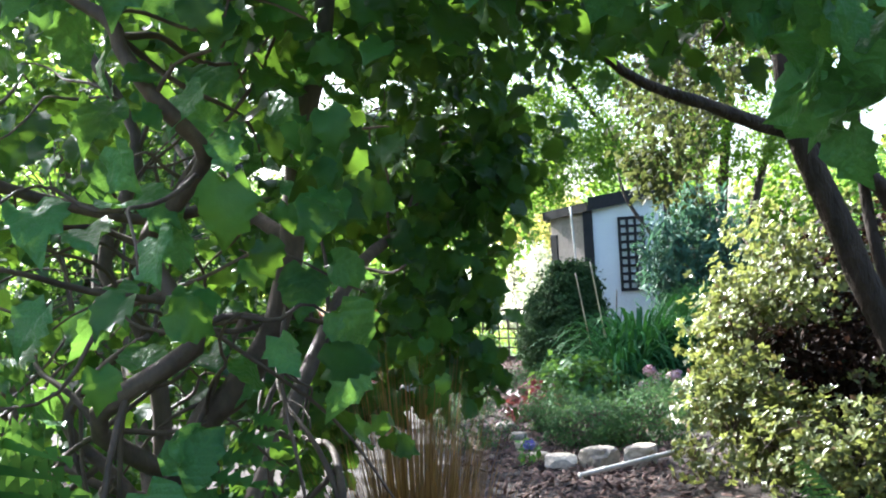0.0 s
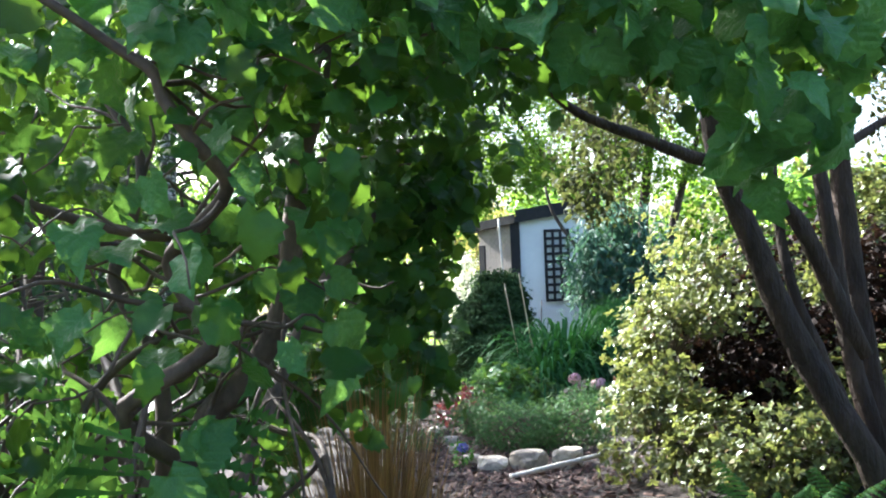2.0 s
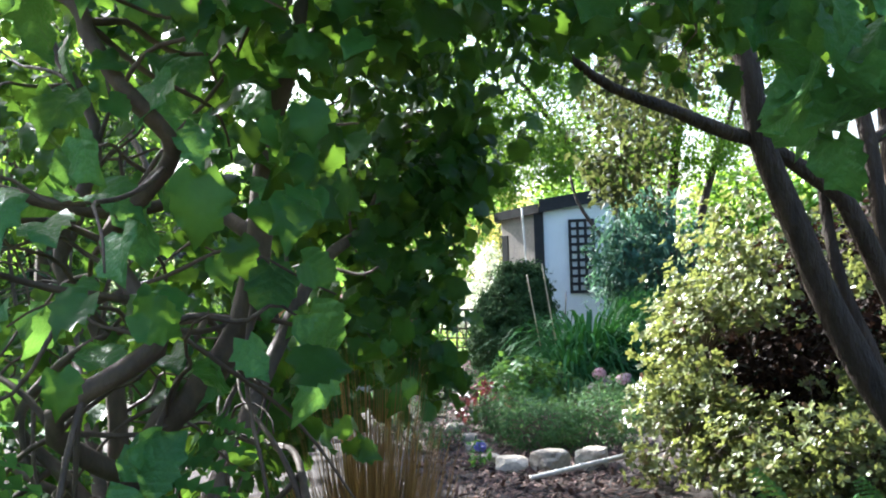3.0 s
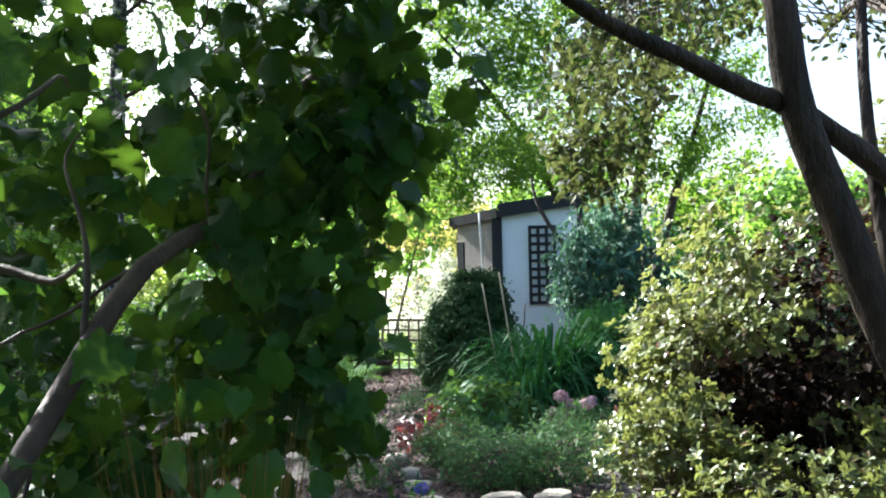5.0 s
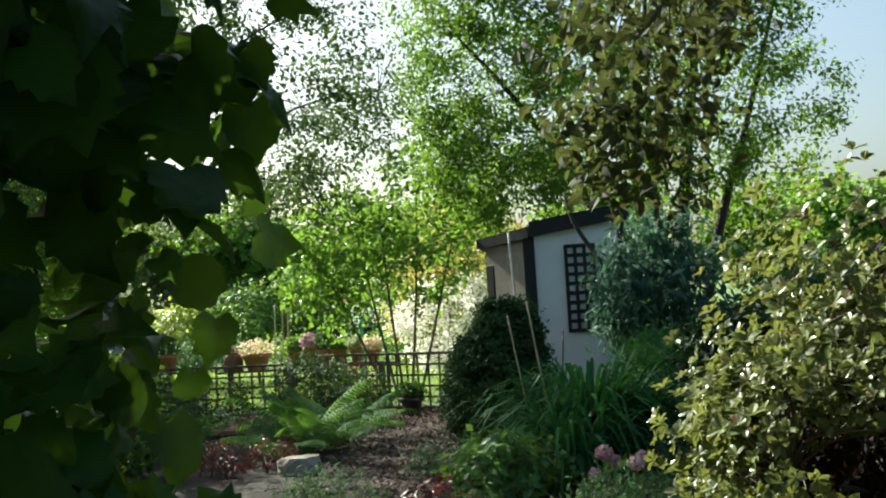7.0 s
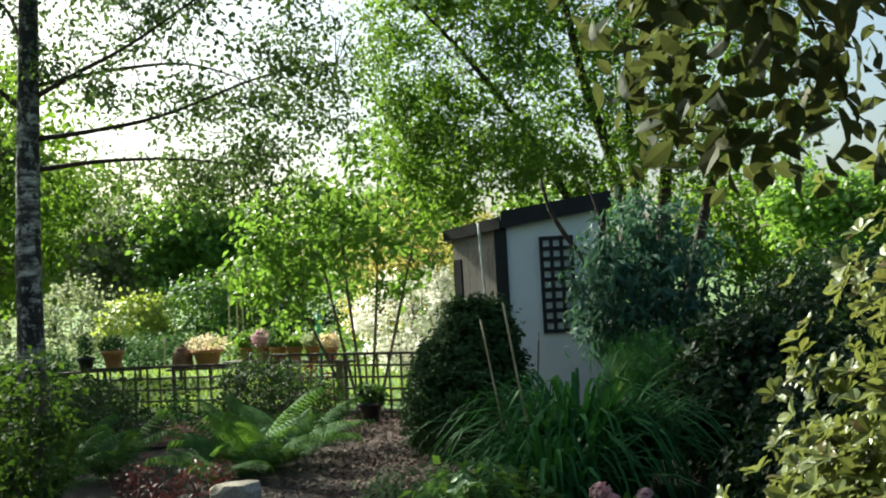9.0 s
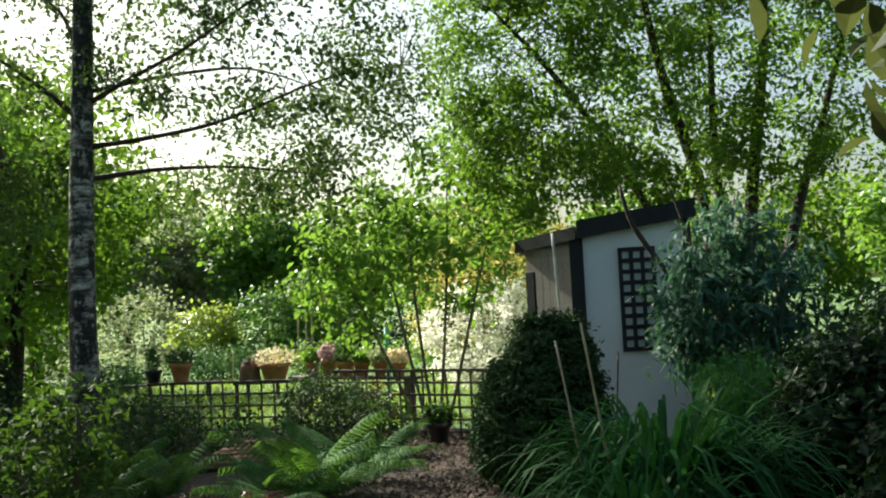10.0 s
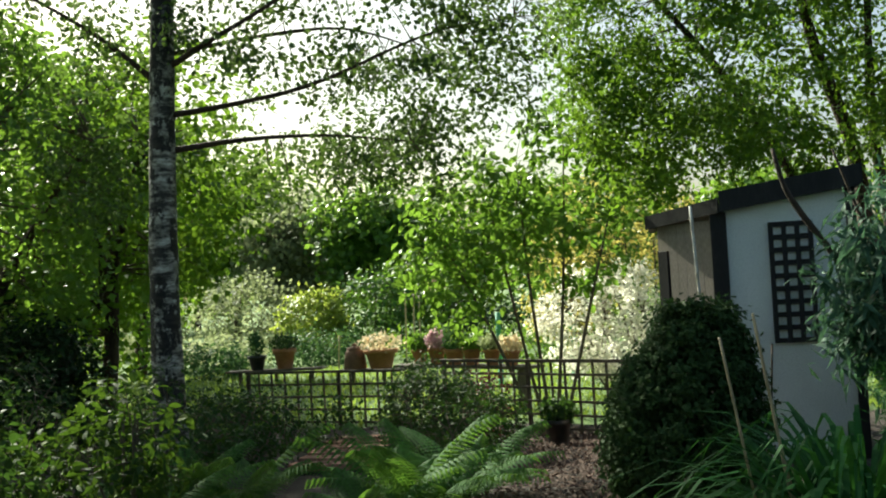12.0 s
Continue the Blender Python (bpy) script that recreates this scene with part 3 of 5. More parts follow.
def cane(top, foot, r, name="garden_cane", label="bamboo cane pushed into the border at a slant", mat=None, cat="cane"):
    """A cane with thickened joints."""
    t = thing(name, foot, label, cat)
    a, b = np.array(foot, float), np.array(top, float)
    n = max(4, int(np.linalg.norm(b - a) / 0.16))
    pts, rad = [], []
    for i in range(n):
        for f, k in ((0.0, 1.25), (0.06, 1.0), (0.94, 1.0)):
            pts.append(a + (b - a) * (i + f) / n), rad.append(r * k)
    v, q, tr = tube(np.array(pts), rad, 7)
    wpart("shaft", v, [q, tr], mat or M_CANE, t, smooth=True)


cane((-0.73, -0.13, 2.13), (-0.62, -0.16, -0.32), 0.014, "leaning_pole", "pale bare pole leaning against the shed eave", M_POLE, "pole")
cane((-0.73, -5.2, 1.17), (-0.53, -5.2, -0.12), 0.007)
cane((-0.565, -5.2, 1.28), (-0.37, -5.2, -0.12), 0.008)
cane((-0.50, -5.15, 0.80), (-0.33, -5.2, -0.12), 0.005)
cane((-0.13, -1.0, 0.85), (-0.21, -1.0, -0.28), 0.009, "stake", "dark weathered stake standing before the white wall", M_BARK, "stake")


# ---- trellis fence ----
def build_fence(a, b, height, pitch, label, gaps=()):
    a, b = np.array(a, float), np.array(b, float)
    n = int(np.linalg.norm(b - a) / pitch)
    z0 = ground_z(*((a + b) / 2))
    t = thing("trellis_fence", (*a, z0), label, "fence")
    way = atan2(b[1] - a[1], b[0] - a[0])
    L = np.linalg.norm(b - a)
    slat = box_mesh("slat", (0.030, 0.022, height + 0.02), M_FENCE, 0.003)
    post = box_mesh("post", (0.05, 0.05, height + 0.06), M_FENCE, 0.006)
    rail = box_mesh("rail", (L, 0.022, 0.032), M_FENCE, 0.003)
    caprail = box_mesh("cap_rail", (L, 0.05, 0.04), M_FENCE, 0.005)
    nrm = np.array([-sin(way), cos(way)])
    for i in range(n + 1):
        p = (b - a) * i / n
        off = nrm * (0.014 if i % 7 else 0.06)
        ob = part("slat" if i % 7 else "post", slat if i % 7 else post, t, at=(p[0] + off[0], p[1] + off[1], height / 2 - 0.02))
        ob.rotation_euler = (0, rng.normal() * 0.01, way)
    rows = max(2, int(round(height / pitch)))
    for j in range(rows + 1):
        z = 0.06 + (height - 0.06) * j / rows
        p = (b - a) / 2 - nrm * 0.014
        ob = part("cap_rail" if j == rows else "rail", caprail if j == rows else rail, t, at=(p[0], p[1], z))
        ob.rotation_euler = (0, 0, way)


build_fence((-4.15, 4.05), (-0.9, 2.35), 0.92, 0.2, "weathered square wooden trellis fence across the garden")
build_fence((-7.4, 4.9), (-4.75, 4.35), 0.80, 0.22, "low weathered rail fence beside the brick steps")

# ---- corkscrew hazel that hangs over the path ----
def build_hazel():
    base = (-1.72, -14.7, 0.0)
    t = thing("hazel_tree", base, "corkscrew hazel with twisted brown limbs and broad green leaves", "tree")
    lines = []
    L = lambda pts, r, n=18: lines.append(stem("limb", pts, r, M_HBARK, t, 9, n, 0.05))
    stem_line = stem("trunk", [(-1.66, -14.72, -0.05), (-1.58, -14.8, 0.45), (-1.53, -14.8, 0.88), (-1.49, -14.8, 1.02), (-1.42, -14.8, 1.08), (-1.33, -14.8, 1.22), (-1.29, -14.8, 1.41), (-1.27, -14.8, 1.58), (-1.22, -14.8, 1.74), (-1.2, -14.7, 2.1)],
                     [0.045, 0.036, 0.030, 0.026, 0.024, 0.018], M_HBARK, t, 10, 34, 0.05)
    lines.append(stem_line)
    L([(-1.53, -14.8, 0.9), (-1.62, -15.0, 1.05), (-1.43, -15.0, 1.18), (-1.47, -15.0, 1.27), (-1.51, -15.0, 1.36), (-1.44, -15.05, 1.42), (-1.36, -15.1, 1.5), (-1.4, -15.2, 1.58), (-1.45, -15.2, 1.66), (-1.47, -15.2, 1.71), (-1.54, -15.2, 1.76), (-1.66, -15.25, 1.85)], [0.020, 0.015, 0.010], 40)
    L([(-1.75, -14.6, 0.0), (-1.68, -14.6, 0.6), (-1.66, -14.6, 1.1), (-1.77, -14.6, 1.34), (-1.72, -14.5, 1.6), (-1.9, -14.4, 1.9)], [0.026, 0.018, 0.012])
    L([(-1.29, -14.8, 1.35), (-1.45, -14.7, 1.44), (-1.6, -14.8, 1.42), (-1.85, -14.9, 1.5), (-2.0, -15.0, 1.62), (-2.3, -15.0, 1.6)], [0.016, 0.012, 0.008])
    L([(-1.22, -14.8, 1.7), (-1.05, -14.7, 1.86), (-0.85, -14.5, 1.92), (-0.6, -14.3, 1.9), (-0.3, -14.2, 2.0), (0.1, -14.0, 1.98)], [0.017, 0.012, 0.007])
    L([(-1.2, -14.7, 1.9), (-1.05, -15.1, 2.02), (-0.8, -15.3, 1.95), (-0.5, -15.3, 2.02), (-0.2, -15.3, 1.9)], [0.014, 0.010, 0.006])
    L([(-1.6, -14.5, 0.6), (-1.5, -14.0, 1.0), (-1.4, -13.7, 1.3), (-1.3, -13.3, 1.45), (-1.25, -12.9, 1.75), (-1.15, -12.6, 1.9)], [0.024, 0.018, 0.010])
    L([(-1.7, -14.5, 0.4), (-2.0, -13.9, 0.9), (-2.2, -13.5, 1.2), (-2.1, -13.1, 1.6), (-2.3, -12.8, 1.9)], [0.024, 0.016, 0.010])
    L([(-1.8, -14.7, 0.3), (-2.3, -14.7, 0.8), (-2.4, -14.8, 1.1), (-2.6, -14.7, 1.3), (-2.7, -14.9, 1.7)], [0.022, 0.015, 0.010])
    for k in range(8):
        # wandering side limbs in front of the leaf screen
        p = np.array([rng.uniform(-2.5, -1.3), rng.uniform(-14.9, -14.3), rng.uniform(0.3, 0.9)])
        pts, way = [p], np.array([rng.normal() * 0.3, rng.normal() * 0.2, 1.0])
        for j in range(7):
            way = unit(way + rng.normal(size=3) * np.array([1.1, 0.4, 0.6]))
            p = p + way * 0.13
            p[0] = min(p[0], -1.22)
            pts.append(p)
        L(pts, [rng.uniform(0.010, 0.016), 0.009, 0.004], 26)
    stem_pts = np.concatenate(lines)
    # corkscrew twigs
    shapes = []
    for i in range(260):
        g = stem_pts[rng.integers(len(stem_pts))]
        if g[2] < 0.75:
            continue
        d = unit(rng.normal(size=3) + np.array([-0.25, 0.1, 0.25]))
        ln = rng.uniform(0.25, 0.7)
        u = unit(np.cross(d, rng.normal(size=3)))
        w = np.cross(d, u)
        k = np.linspace(0, 1, 12)
        turn, amp = rng.uniform(5, 11), rng.uniform(0.02, 0.05)
        pts = g + d * (k * ln)[:, None] + u * (amp * k * np.sin(k * turn))[:, None] + w * (amp * k * np.cos(k * turn))[:, None]
        pts[:, 2] -= 0.12 * k ** 2
        if (pts[:, 0] > -0.98).any() and (pts[:, 2] < 1.75).any():
            continue
        shapes.append(tube(pts, [rng.uniform(0.004, 0.008), 0.002], 5))
    v, polys = join(shapes)
    tagged(wpart("twig_growth", v, polys, M_HBARK, t, "twisted twigs", True), kind="stuff")
    # leaves: a hanging curtain beside the path and an arch over it
    outlines = [round_leaf(i, c) for i, c in enumerate((0.25, 0.5, 0.15, 0.7, 0.4))]

    def allowed(p):
        x, y, z = p[:, 0], p[:, 1], p[:, 2]
        edge = np.where(y > -13.4, -0.99 + 0.19 * (y < -12.98) * np.clip((z - 1.55) / 0.12, 0, 1), -1.14) + 0.06 * np.sin(z * 5 + y * 2) + 0.03 * np.sin(z * 13)
        curtain = (x < edge) & (y > -15.35) & (y < -12.64)
        arch = (x >= edge) & (z > 1.74 + 0.10 * np.sin(x * 6 + y * 3) + 0.05 * (y + 15)) & (y < np.where(x < -0.62, -12.8, -13.3)) & (y > -15.45)
        bare = (y < -14.55) & (z < 1.42) & (x > -1.72) & (x < -1.18) & (np.sin(x * 41 + z * 57 + y * 23) < -0.1)
        return (curtain | arch) & ~bare & (z > 0.12 + 0.70 * np.clip((x + 1.8) / 0.25, 0, 1))

    front = [((-2.0, -14.9, 1.35), (1.2, 0.8, 1.25)), ((-1.6, -15.0, 1.7), (0.75, 0.7, 0.6)), ((-2.8, -14.6, 1.2), (0.8, 1.0, 1.2))]
    back = [((-1.40, -13.2, 1.35), (0.50, 0.7, 1.3)), ((-1.22, -13.0, 1.3), (0.36, 0.5, 1.3)), ((-1.15, -12.95, 1.7), (0.28, 0.4, 0.6)), ((-2.3, -13.3, 1.3), (0.8, 0.7, 1.3)), ((-1.5, -13.6, 2.3), (0.7, 0.9, 0.5)), ((-2.0, -13.1, 0.6), (0.9, 0.5, 0.6)), ((-1.9, -13.7, 2.9), (1.2, 1.4, 0.7)), ((-1.25, -12.95, 1.9), (0.35, 0.45, 0.8)), ((-1.35, -12.9, 0.8), (0.45, 0.4, 0.7)), ((-1.28, -13.0, 1.45), (0.34, 0.4, 0.5))]
    arch = [((-0.5, -14.5, 2.10), (1.0, 1.0, 0.36)), ((-0.35, -13.9, 2.05), (0.9, 0.55, 0.32)), ((-1.0, -15.0, 2.05), (0.6, 0.6, 0.35)), ((0.05, -14.2, 2.1), (0.5, 0.8, 0.32)), ((-0.88, -13.1, 1.85), (0.26, 0.28, 0.3)), ((-0.8, -13.3, 2.3), (0.4, 0.4, 0.3)), ((-0.85, -13.6, 1.98), (0.35, 0.4, 0.3))]

    def mass(nm, blobs, nclump, per, rad, thin=-0.04):
        c, d = blob_points(blobs, nclump, 0.15)
        hole = np.array([noise.noise(Vector(q * 3.2)) + 0.5 * noise.noise(Vector(q * 7.0)) for q in c])
        ok = hole > thin + 0.07 * (c[:, 0] < -1.5)
        c, d = c[ok], d[ok]
        p, o = clumped(c, d, per, rad)
        ok = allowed(p)
        p, o = p[ok], o[ok]
        face = np.array([0.1, -0.55, 0.55]) + 0.3 * o
        fr = frames(len(p), face, 0.55, 1.3)
        s = rng.uniform(0.038, 0.092, len(p))
        which = rng.integers(0, 5, len(p))
        vs, q4, q3, k = [], [], [], 0
        for j in range(5):
            m = which == j
            v, (a, b) = leaves(outlines[j], p[m], s[m], tuple(f[m] for f in fr))
            vs.append(v), q4.append(a + k), q3.append(b + k)
            k += len(v)
        tagged(wpart(nm, np.concatenate(vs), [np.concatenate(q4), np.concatenate(q3)], M_HAZEL_SHADED, t, smooth=True), kind="stuff")
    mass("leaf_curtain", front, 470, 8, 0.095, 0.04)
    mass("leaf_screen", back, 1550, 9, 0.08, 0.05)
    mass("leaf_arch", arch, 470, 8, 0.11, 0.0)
    # the nearest leaves, each one a piece of its own, in the lit tone
    meshes = [mesh_np("leaf", v, p, M_HAZEL_ONE_LIT, True) for v, p in outlines]
    spots = []
    for blobs, n in (([((-0.75, -15.3, 1.86), (0.80, 0.22, 0.17))], 130), ([((-1.65, -14.95, 1.45), (0.6, 0.25, 0.65))], 130), ([((-0.33, -15.25, 1.62), (0.17, 0.15, 0.18))], 34)):
        p, _ = blob_points(blobs, n, 0.1)
        spots.append(p)
    spots = np.concatenate(spots)
    free = (spots[:, 0] < -1.12) | (spots[:, 2] > 1.62) | (spots[:, 0] > -0.42)
    sparse = (spots[:, 2] < 1.4) & (spots[:, 0] > -1.72) & (spots[:, 0] < -1.2) & (np.arange(len(spots)) % 3 == 0)
    spots = spots[free & ~sparse]
    a, l, u = frames(len(spots), np.array([0.15, -0.6, 0.5])[None].repeat(len(spots), 0), 0.65, 1.6)
    for i, p in enumerate(spots):
        ob = part("leaf", meshes[i % 5], t)
        m = Matrix((a[i], l[i], u[i])).transposed()
        ob.matrix_basis = Matrix.LocRotScale(Vector(p) - Vector(base), m.to_quaternion(), (rng.uniform(0.064, 0.108),) * 3)


build_hazel()

# ---- many-stemmed tree beside the path ----
def build_fork_tree():
    t = thing("leaning_tree", (0.72, -12.5, 0.0), "many-stemmed tree with leaning grey-brown trunks and olive leaves", "tree")
    ls = []
    S = lambda nm, pts, r, n=20: ls.append(stem(nm, np.array(pts) + np.array([-0.03, -0.22, 0.0]), r, M_BARK, t, 12, n, 0.055))
    S("trunk", [(0.90, -12.6, -0.05), (0.69, -12.6, 0.41), (0.38, -12.6, 0.97), (0.195, -12.6, 1.45), (0.10, -12.6, 1.72), (0.05, -12.6, 2.05), (-0.1, -12.4, 2.7), (-0.1, -12.1, 3.6)], [0.07, 0.055, 0.048, 0.042, 0.025], 30)
    S("trunk", [(0.82, -12.5, -0.05), (0.60, -12.5, 0.63), (0.46, -12.5, 1.0), (0.38, -12.5, 1.25), (0.36, -12.4, 1.7), (0.42, -12.2, 2.3)], [0.04, 0.03, 0.022, 0.014])
    S("trunk", [(0.86, -12.4, -0.05), (0.72, -12.4, 0.6), (0.64, -12.4, 0.95), (0.54, -12.4, 1.74), (0.42, -12.3, 2.5)], [0.05, 0.042, 0.035, 0.02])
    S("trunk", [(0.92, -12.25, -0.05), (0.84, -12.2, 0.5), (0.76, -12.2, 1.04), (0.70, -12.2, 1.7), (0.69, -12.2, 2.21), (0.8, -12.0, 3.0)], [0.055, 0.05, 0.045, 0.03])
    S("bough", [(0.70, -12.4, 0.9), (0.45, -12.5, 1.42), (0.34, -12.52, 1.55), (0.12, -12.55, 1.70), (-0.05, -12.68, 1.74), (-0.23, -12.8, 1.80), (-0.49, -13.0, 1.88), (-0.7, -13.1, 2.05)], [0.04, 0.034, 0.028, 0.022, 0.011], 26)
    S("limb", [(-0.03, -12.5, 2.35), (0.02, -12.0, 2.5), (-0.1, -11.3, 2.5), (-0.05, -10.5, 2.4)], [0.028, 0.02, 0.009])
    S("limb", [(0.69, -12.2, 2.0), (0.8, -11.5, 2.2), (0.9, -10.8, 2.4), (1.0, -10.0, 2.4)], [0.028, 0.02, 0.009])
    S("limb", [(0.54, -12.4, 1.7), (0.9, -12.2, 1.9), (1.3, -11.9, 2.1), (1.8, -11.6, 2.3)], [0.024, 0.016, 0.008])
    # sawn stub
    S("stub", [(0.86, -12.45, -0.05), (0.84, -12.5, 0.35), (0.80, -12.55, 0.74)], [0.055, 0.05, 0.048], 8)

    def above(p):
        return ((p[:, 2] > (1.60 + 1.1 * np.clip(p[:, 0] + 0.3, 0, 0.6)) + 0.07 * np.sin(p[:, 0] * 5 + p[:, 1] * 4)) & (p[:, 0] > -0.50 + 0.08 * np.sin(p[:, 2] * 9))) | (p[:, 0] > 1.2)
    crown("foliage", t, [((0.35, -11.35, 2.25), (1.2, 0.85, 0.55)), ((0.9, -11.6, 2.6), (1.2, 1.2, 0.7)), ((-0.2, -11.45, 2.15), (0.6, 0.65, 0.45)), ((1.6, -11.8, 2.2), (0.8, 0.8, 0.5)), ((-0.15, -11.35, 1.9), (0.45, 0.4, 0.36))],
          1350, 24, 0.09, 0.046, FINE, M_OLIVE, 0.2, 0.6, np.concatenate(ls), 0.006, keep=above, gaps=0.11)
    crown("drooping_foliage", t, [((-0.30, -11.3, 1.70), (0.20, 0.25, 0.20))], 50, 18, 0.06, 0.048, FINE, M_OLIVE, 0.1, 0.8,
          keep=lambda p: (p[:, 2] > 1.54) & (p[:, 0] > -0.47), gaps=-0.1)


build_fork_tree()


# ---- big lit bush beside the path ----
def no_path(p):
    return p[:, 2] > 0.02


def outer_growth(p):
    """Leafy where light falls; thin, with bare hollows, low down and to imitate shade."""
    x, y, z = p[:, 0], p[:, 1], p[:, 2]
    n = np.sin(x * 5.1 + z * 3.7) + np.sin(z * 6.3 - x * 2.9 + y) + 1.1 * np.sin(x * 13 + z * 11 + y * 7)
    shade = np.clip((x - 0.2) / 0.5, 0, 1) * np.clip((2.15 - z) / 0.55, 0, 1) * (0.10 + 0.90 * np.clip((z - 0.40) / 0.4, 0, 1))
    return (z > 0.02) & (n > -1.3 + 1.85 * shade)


shrub("privet_bush", (1.1, -10.3, 0.0), "large variegated yellow-green bush with reddish inner leaves toned dark for shade", "bush",
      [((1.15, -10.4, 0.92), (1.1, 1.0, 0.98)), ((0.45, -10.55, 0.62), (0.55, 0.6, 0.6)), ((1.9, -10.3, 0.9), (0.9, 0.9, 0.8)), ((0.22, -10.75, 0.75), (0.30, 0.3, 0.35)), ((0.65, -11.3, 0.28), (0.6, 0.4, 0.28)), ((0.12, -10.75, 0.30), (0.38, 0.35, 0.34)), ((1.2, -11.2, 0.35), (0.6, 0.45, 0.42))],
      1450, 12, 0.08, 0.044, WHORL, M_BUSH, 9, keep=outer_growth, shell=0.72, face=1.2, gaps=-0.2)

# dense dark core: the shade inside the bush is put into its colour
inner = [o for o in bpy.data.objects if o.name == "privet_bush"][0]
crown("inner_foliage", inner, [((1.2, -10.3, 0.80), (0.85, 0.7, 0.78)), ((1.9, -10.2, 0.85), (0.75, 0.7, 0.75)), ((0.62, -10.35, 0.5), (0.45, 0.45, 0.5))], 620, 26, 0.10, 0.065, OVAL, M_INNER_SHADE, 0.3, 0.2, keep=no_path, gaps=-2)

# ---- border between the path and the shed ----
def build_conifer():
    base = (-0.86, -2.75, ground_z(-0.86, -2.75))
    t = thing("dwarf_conifer", base, "dense dark green dome-shaped dwarf conifer", "conifer")
    stem("trunk", [(base[0], base[1], base[2] - 0.03), (-0.86, -2.75, 0.5), (-0.85, -2.75, 1.0)], [0.06, 0.03], M_TWIG, t)
    crown("foliage", t, [((-0.86, -2.75, 0.42), (0.54, 0.54, 0.66)), ((-0.78, -2.75, 0.75), (0.38, 0.4, 0.50)), ((-1.0, -2.7, 0.2), (0.5, 0.5, 0.45)), ((-0.60, -2.7, 0.85), (0.18, 0.22, 0.40)), ((-0.95, -2.75, 0.9), (0.16, 0.2, 0.34)), ((-0.78, -2.9, 1.0), (0.12, 0.14, 0.30)), ((-1.18, -2.8, 0.55), (0.2, 0.25, 0.35))],
          1500, 34, 0.045, 0.05, TUFT, M_CONIFER, 0.85, -1.4, face=1.0)


build_conifer()


def build_lily(base, n, length, label):
    t = thing("daylily", base, label, "plant")
    blades(base, n * 2 // 3, length, 0.040, length * 1.15, 1.75, M_LILY, t, "outer_foliage", 1.75, 6, 0.28)
    blades(base, n // 2, length * 0.95, 0.038, length * 0.85, 1.6, M_LILY, t, "inner_foliage", 1.85, 6, 0.18)
    return t


build_lily((-0.10, -5.2, ground_z(0, -5.2)), 330, 1.10, "big clump of arching green daylily blades")
build_lily((0.22, -5.0, ground_z(0.3, -5.0)), 240, 0.84, "big clump of arching green daylily blades")
build_lily((-0.32, -6.0, ground_z(-0.32, -6.0)), 180, 0.72, "small clump of arching green daylily blades")

shrub("buddleia", (1.0, -1.3, -0.26), "grey-green arching shrub with narrow leaves before the shed", "shrub",
      [((0.95, -1.4, 1.25), (0.60, 0.5, 0.75)), ((0.52, -1.6, 1.45), (0.25, 0.4, 0.35)), ((1.45, -1.4, 1.55), (0.45, 0.5, 0.35)), ((0.9, -1.4, 1.95), (0.28, 0.3, 0.32)), ((1.3, -1.4, 1.85), (0.22, 0.3, 0.30)), ((0.65, -1.5, 0.9), (0.3, 0.3, 0.3)), ((1.3, -1.5, 0.7), (0.6, 0.5, 0.6))],
      420, 22, 0.12, 0.19, LANCE, M_TEAL, 6, face=0.5, droop=1.4, shell=0.3, gaps=-0.02)


def build_arching_stem():
    t = thing("bare_branch", (1.0, -0.9, -0.26), "bare dark stem arching across the shed wall", "branch")
    stem("stem", [(1.0, -0.9, -0.3), (0.75, -0.9, 0.8), (0.45, -0.85, 1.55), (0.22, -0.8, 1.92), (0.08, -0.75, 2.2), (0.0, -0.7, 2.55)], [0.035, 0.03, 0.028, 0.018], M_BARK, t)
    stem("stem", [(0.85, -0.9, 0.4), (0.75, -0.85, 1.6), (0.62, -0.8, 2.1), (0.5, -0.75, 2.5)], [0.02, 0.016, 0.01], M_BARK, t)


build_arching_stem()


def build_fennel(base, h, n, label):
    t = thing("fennel", base, label, "plant")
    b = np.array(base)
    shapes, tips = [], []
    for i in range(14):
        top = b + np.array([rng.normal() * 0.25, rng.normal() * 0.2, h * rng.uniform(0.7, 1.1)])
        ln = smooth_line([b + rng.normal(size=3) * 0.03, (b + top) / 2 + rng.normal(size=3) * 0.03, top], 7)
        shapes.append(tube(ln, [0.006, 0.002], 5))
        tips.append(ln[2:])
    v, polys = join(shapes)
    tagged(wpart("stems", v, polys, M_LILY, t), kind="stuff")
    c = np.concatenate(tips)
    p, o = clumped(c, unit(rng.normal(size=(len(c), 3))), n // len(c), 0.07)
    v, polys = leaves((LANCE[0] * np.array([0.35, 1, 1]), LANCE[1]), p, rng.uniform(0.06, 0.12, len(p)), frames(len(p), None, 1.5, -0.6))
    wpart("foliage", v, polys, M_LILY, t)


build_fennel((0.72, -3.0, -0.2), 1.05, 5200, "feathery bright green fennel in the border")
build_fennel((1.15, -3.1, -0.2), 0.95, 3600, "feathery bright green fennel in the border")


def mound(name, base, r, h, mat, label, n=60, per=16, size=0.05, outline=OVAL, category="plant", group="border plants"):
    return shrub(name, base, label, category, [((base[0], base[1], base[2] + h * 0.5), (r, r, h * 0.55))], n, per, r * 0.16, size, outline, mat, 4, group, shell=0.5)


def on(x, y):
    return (x, y, ground_z(x, y))


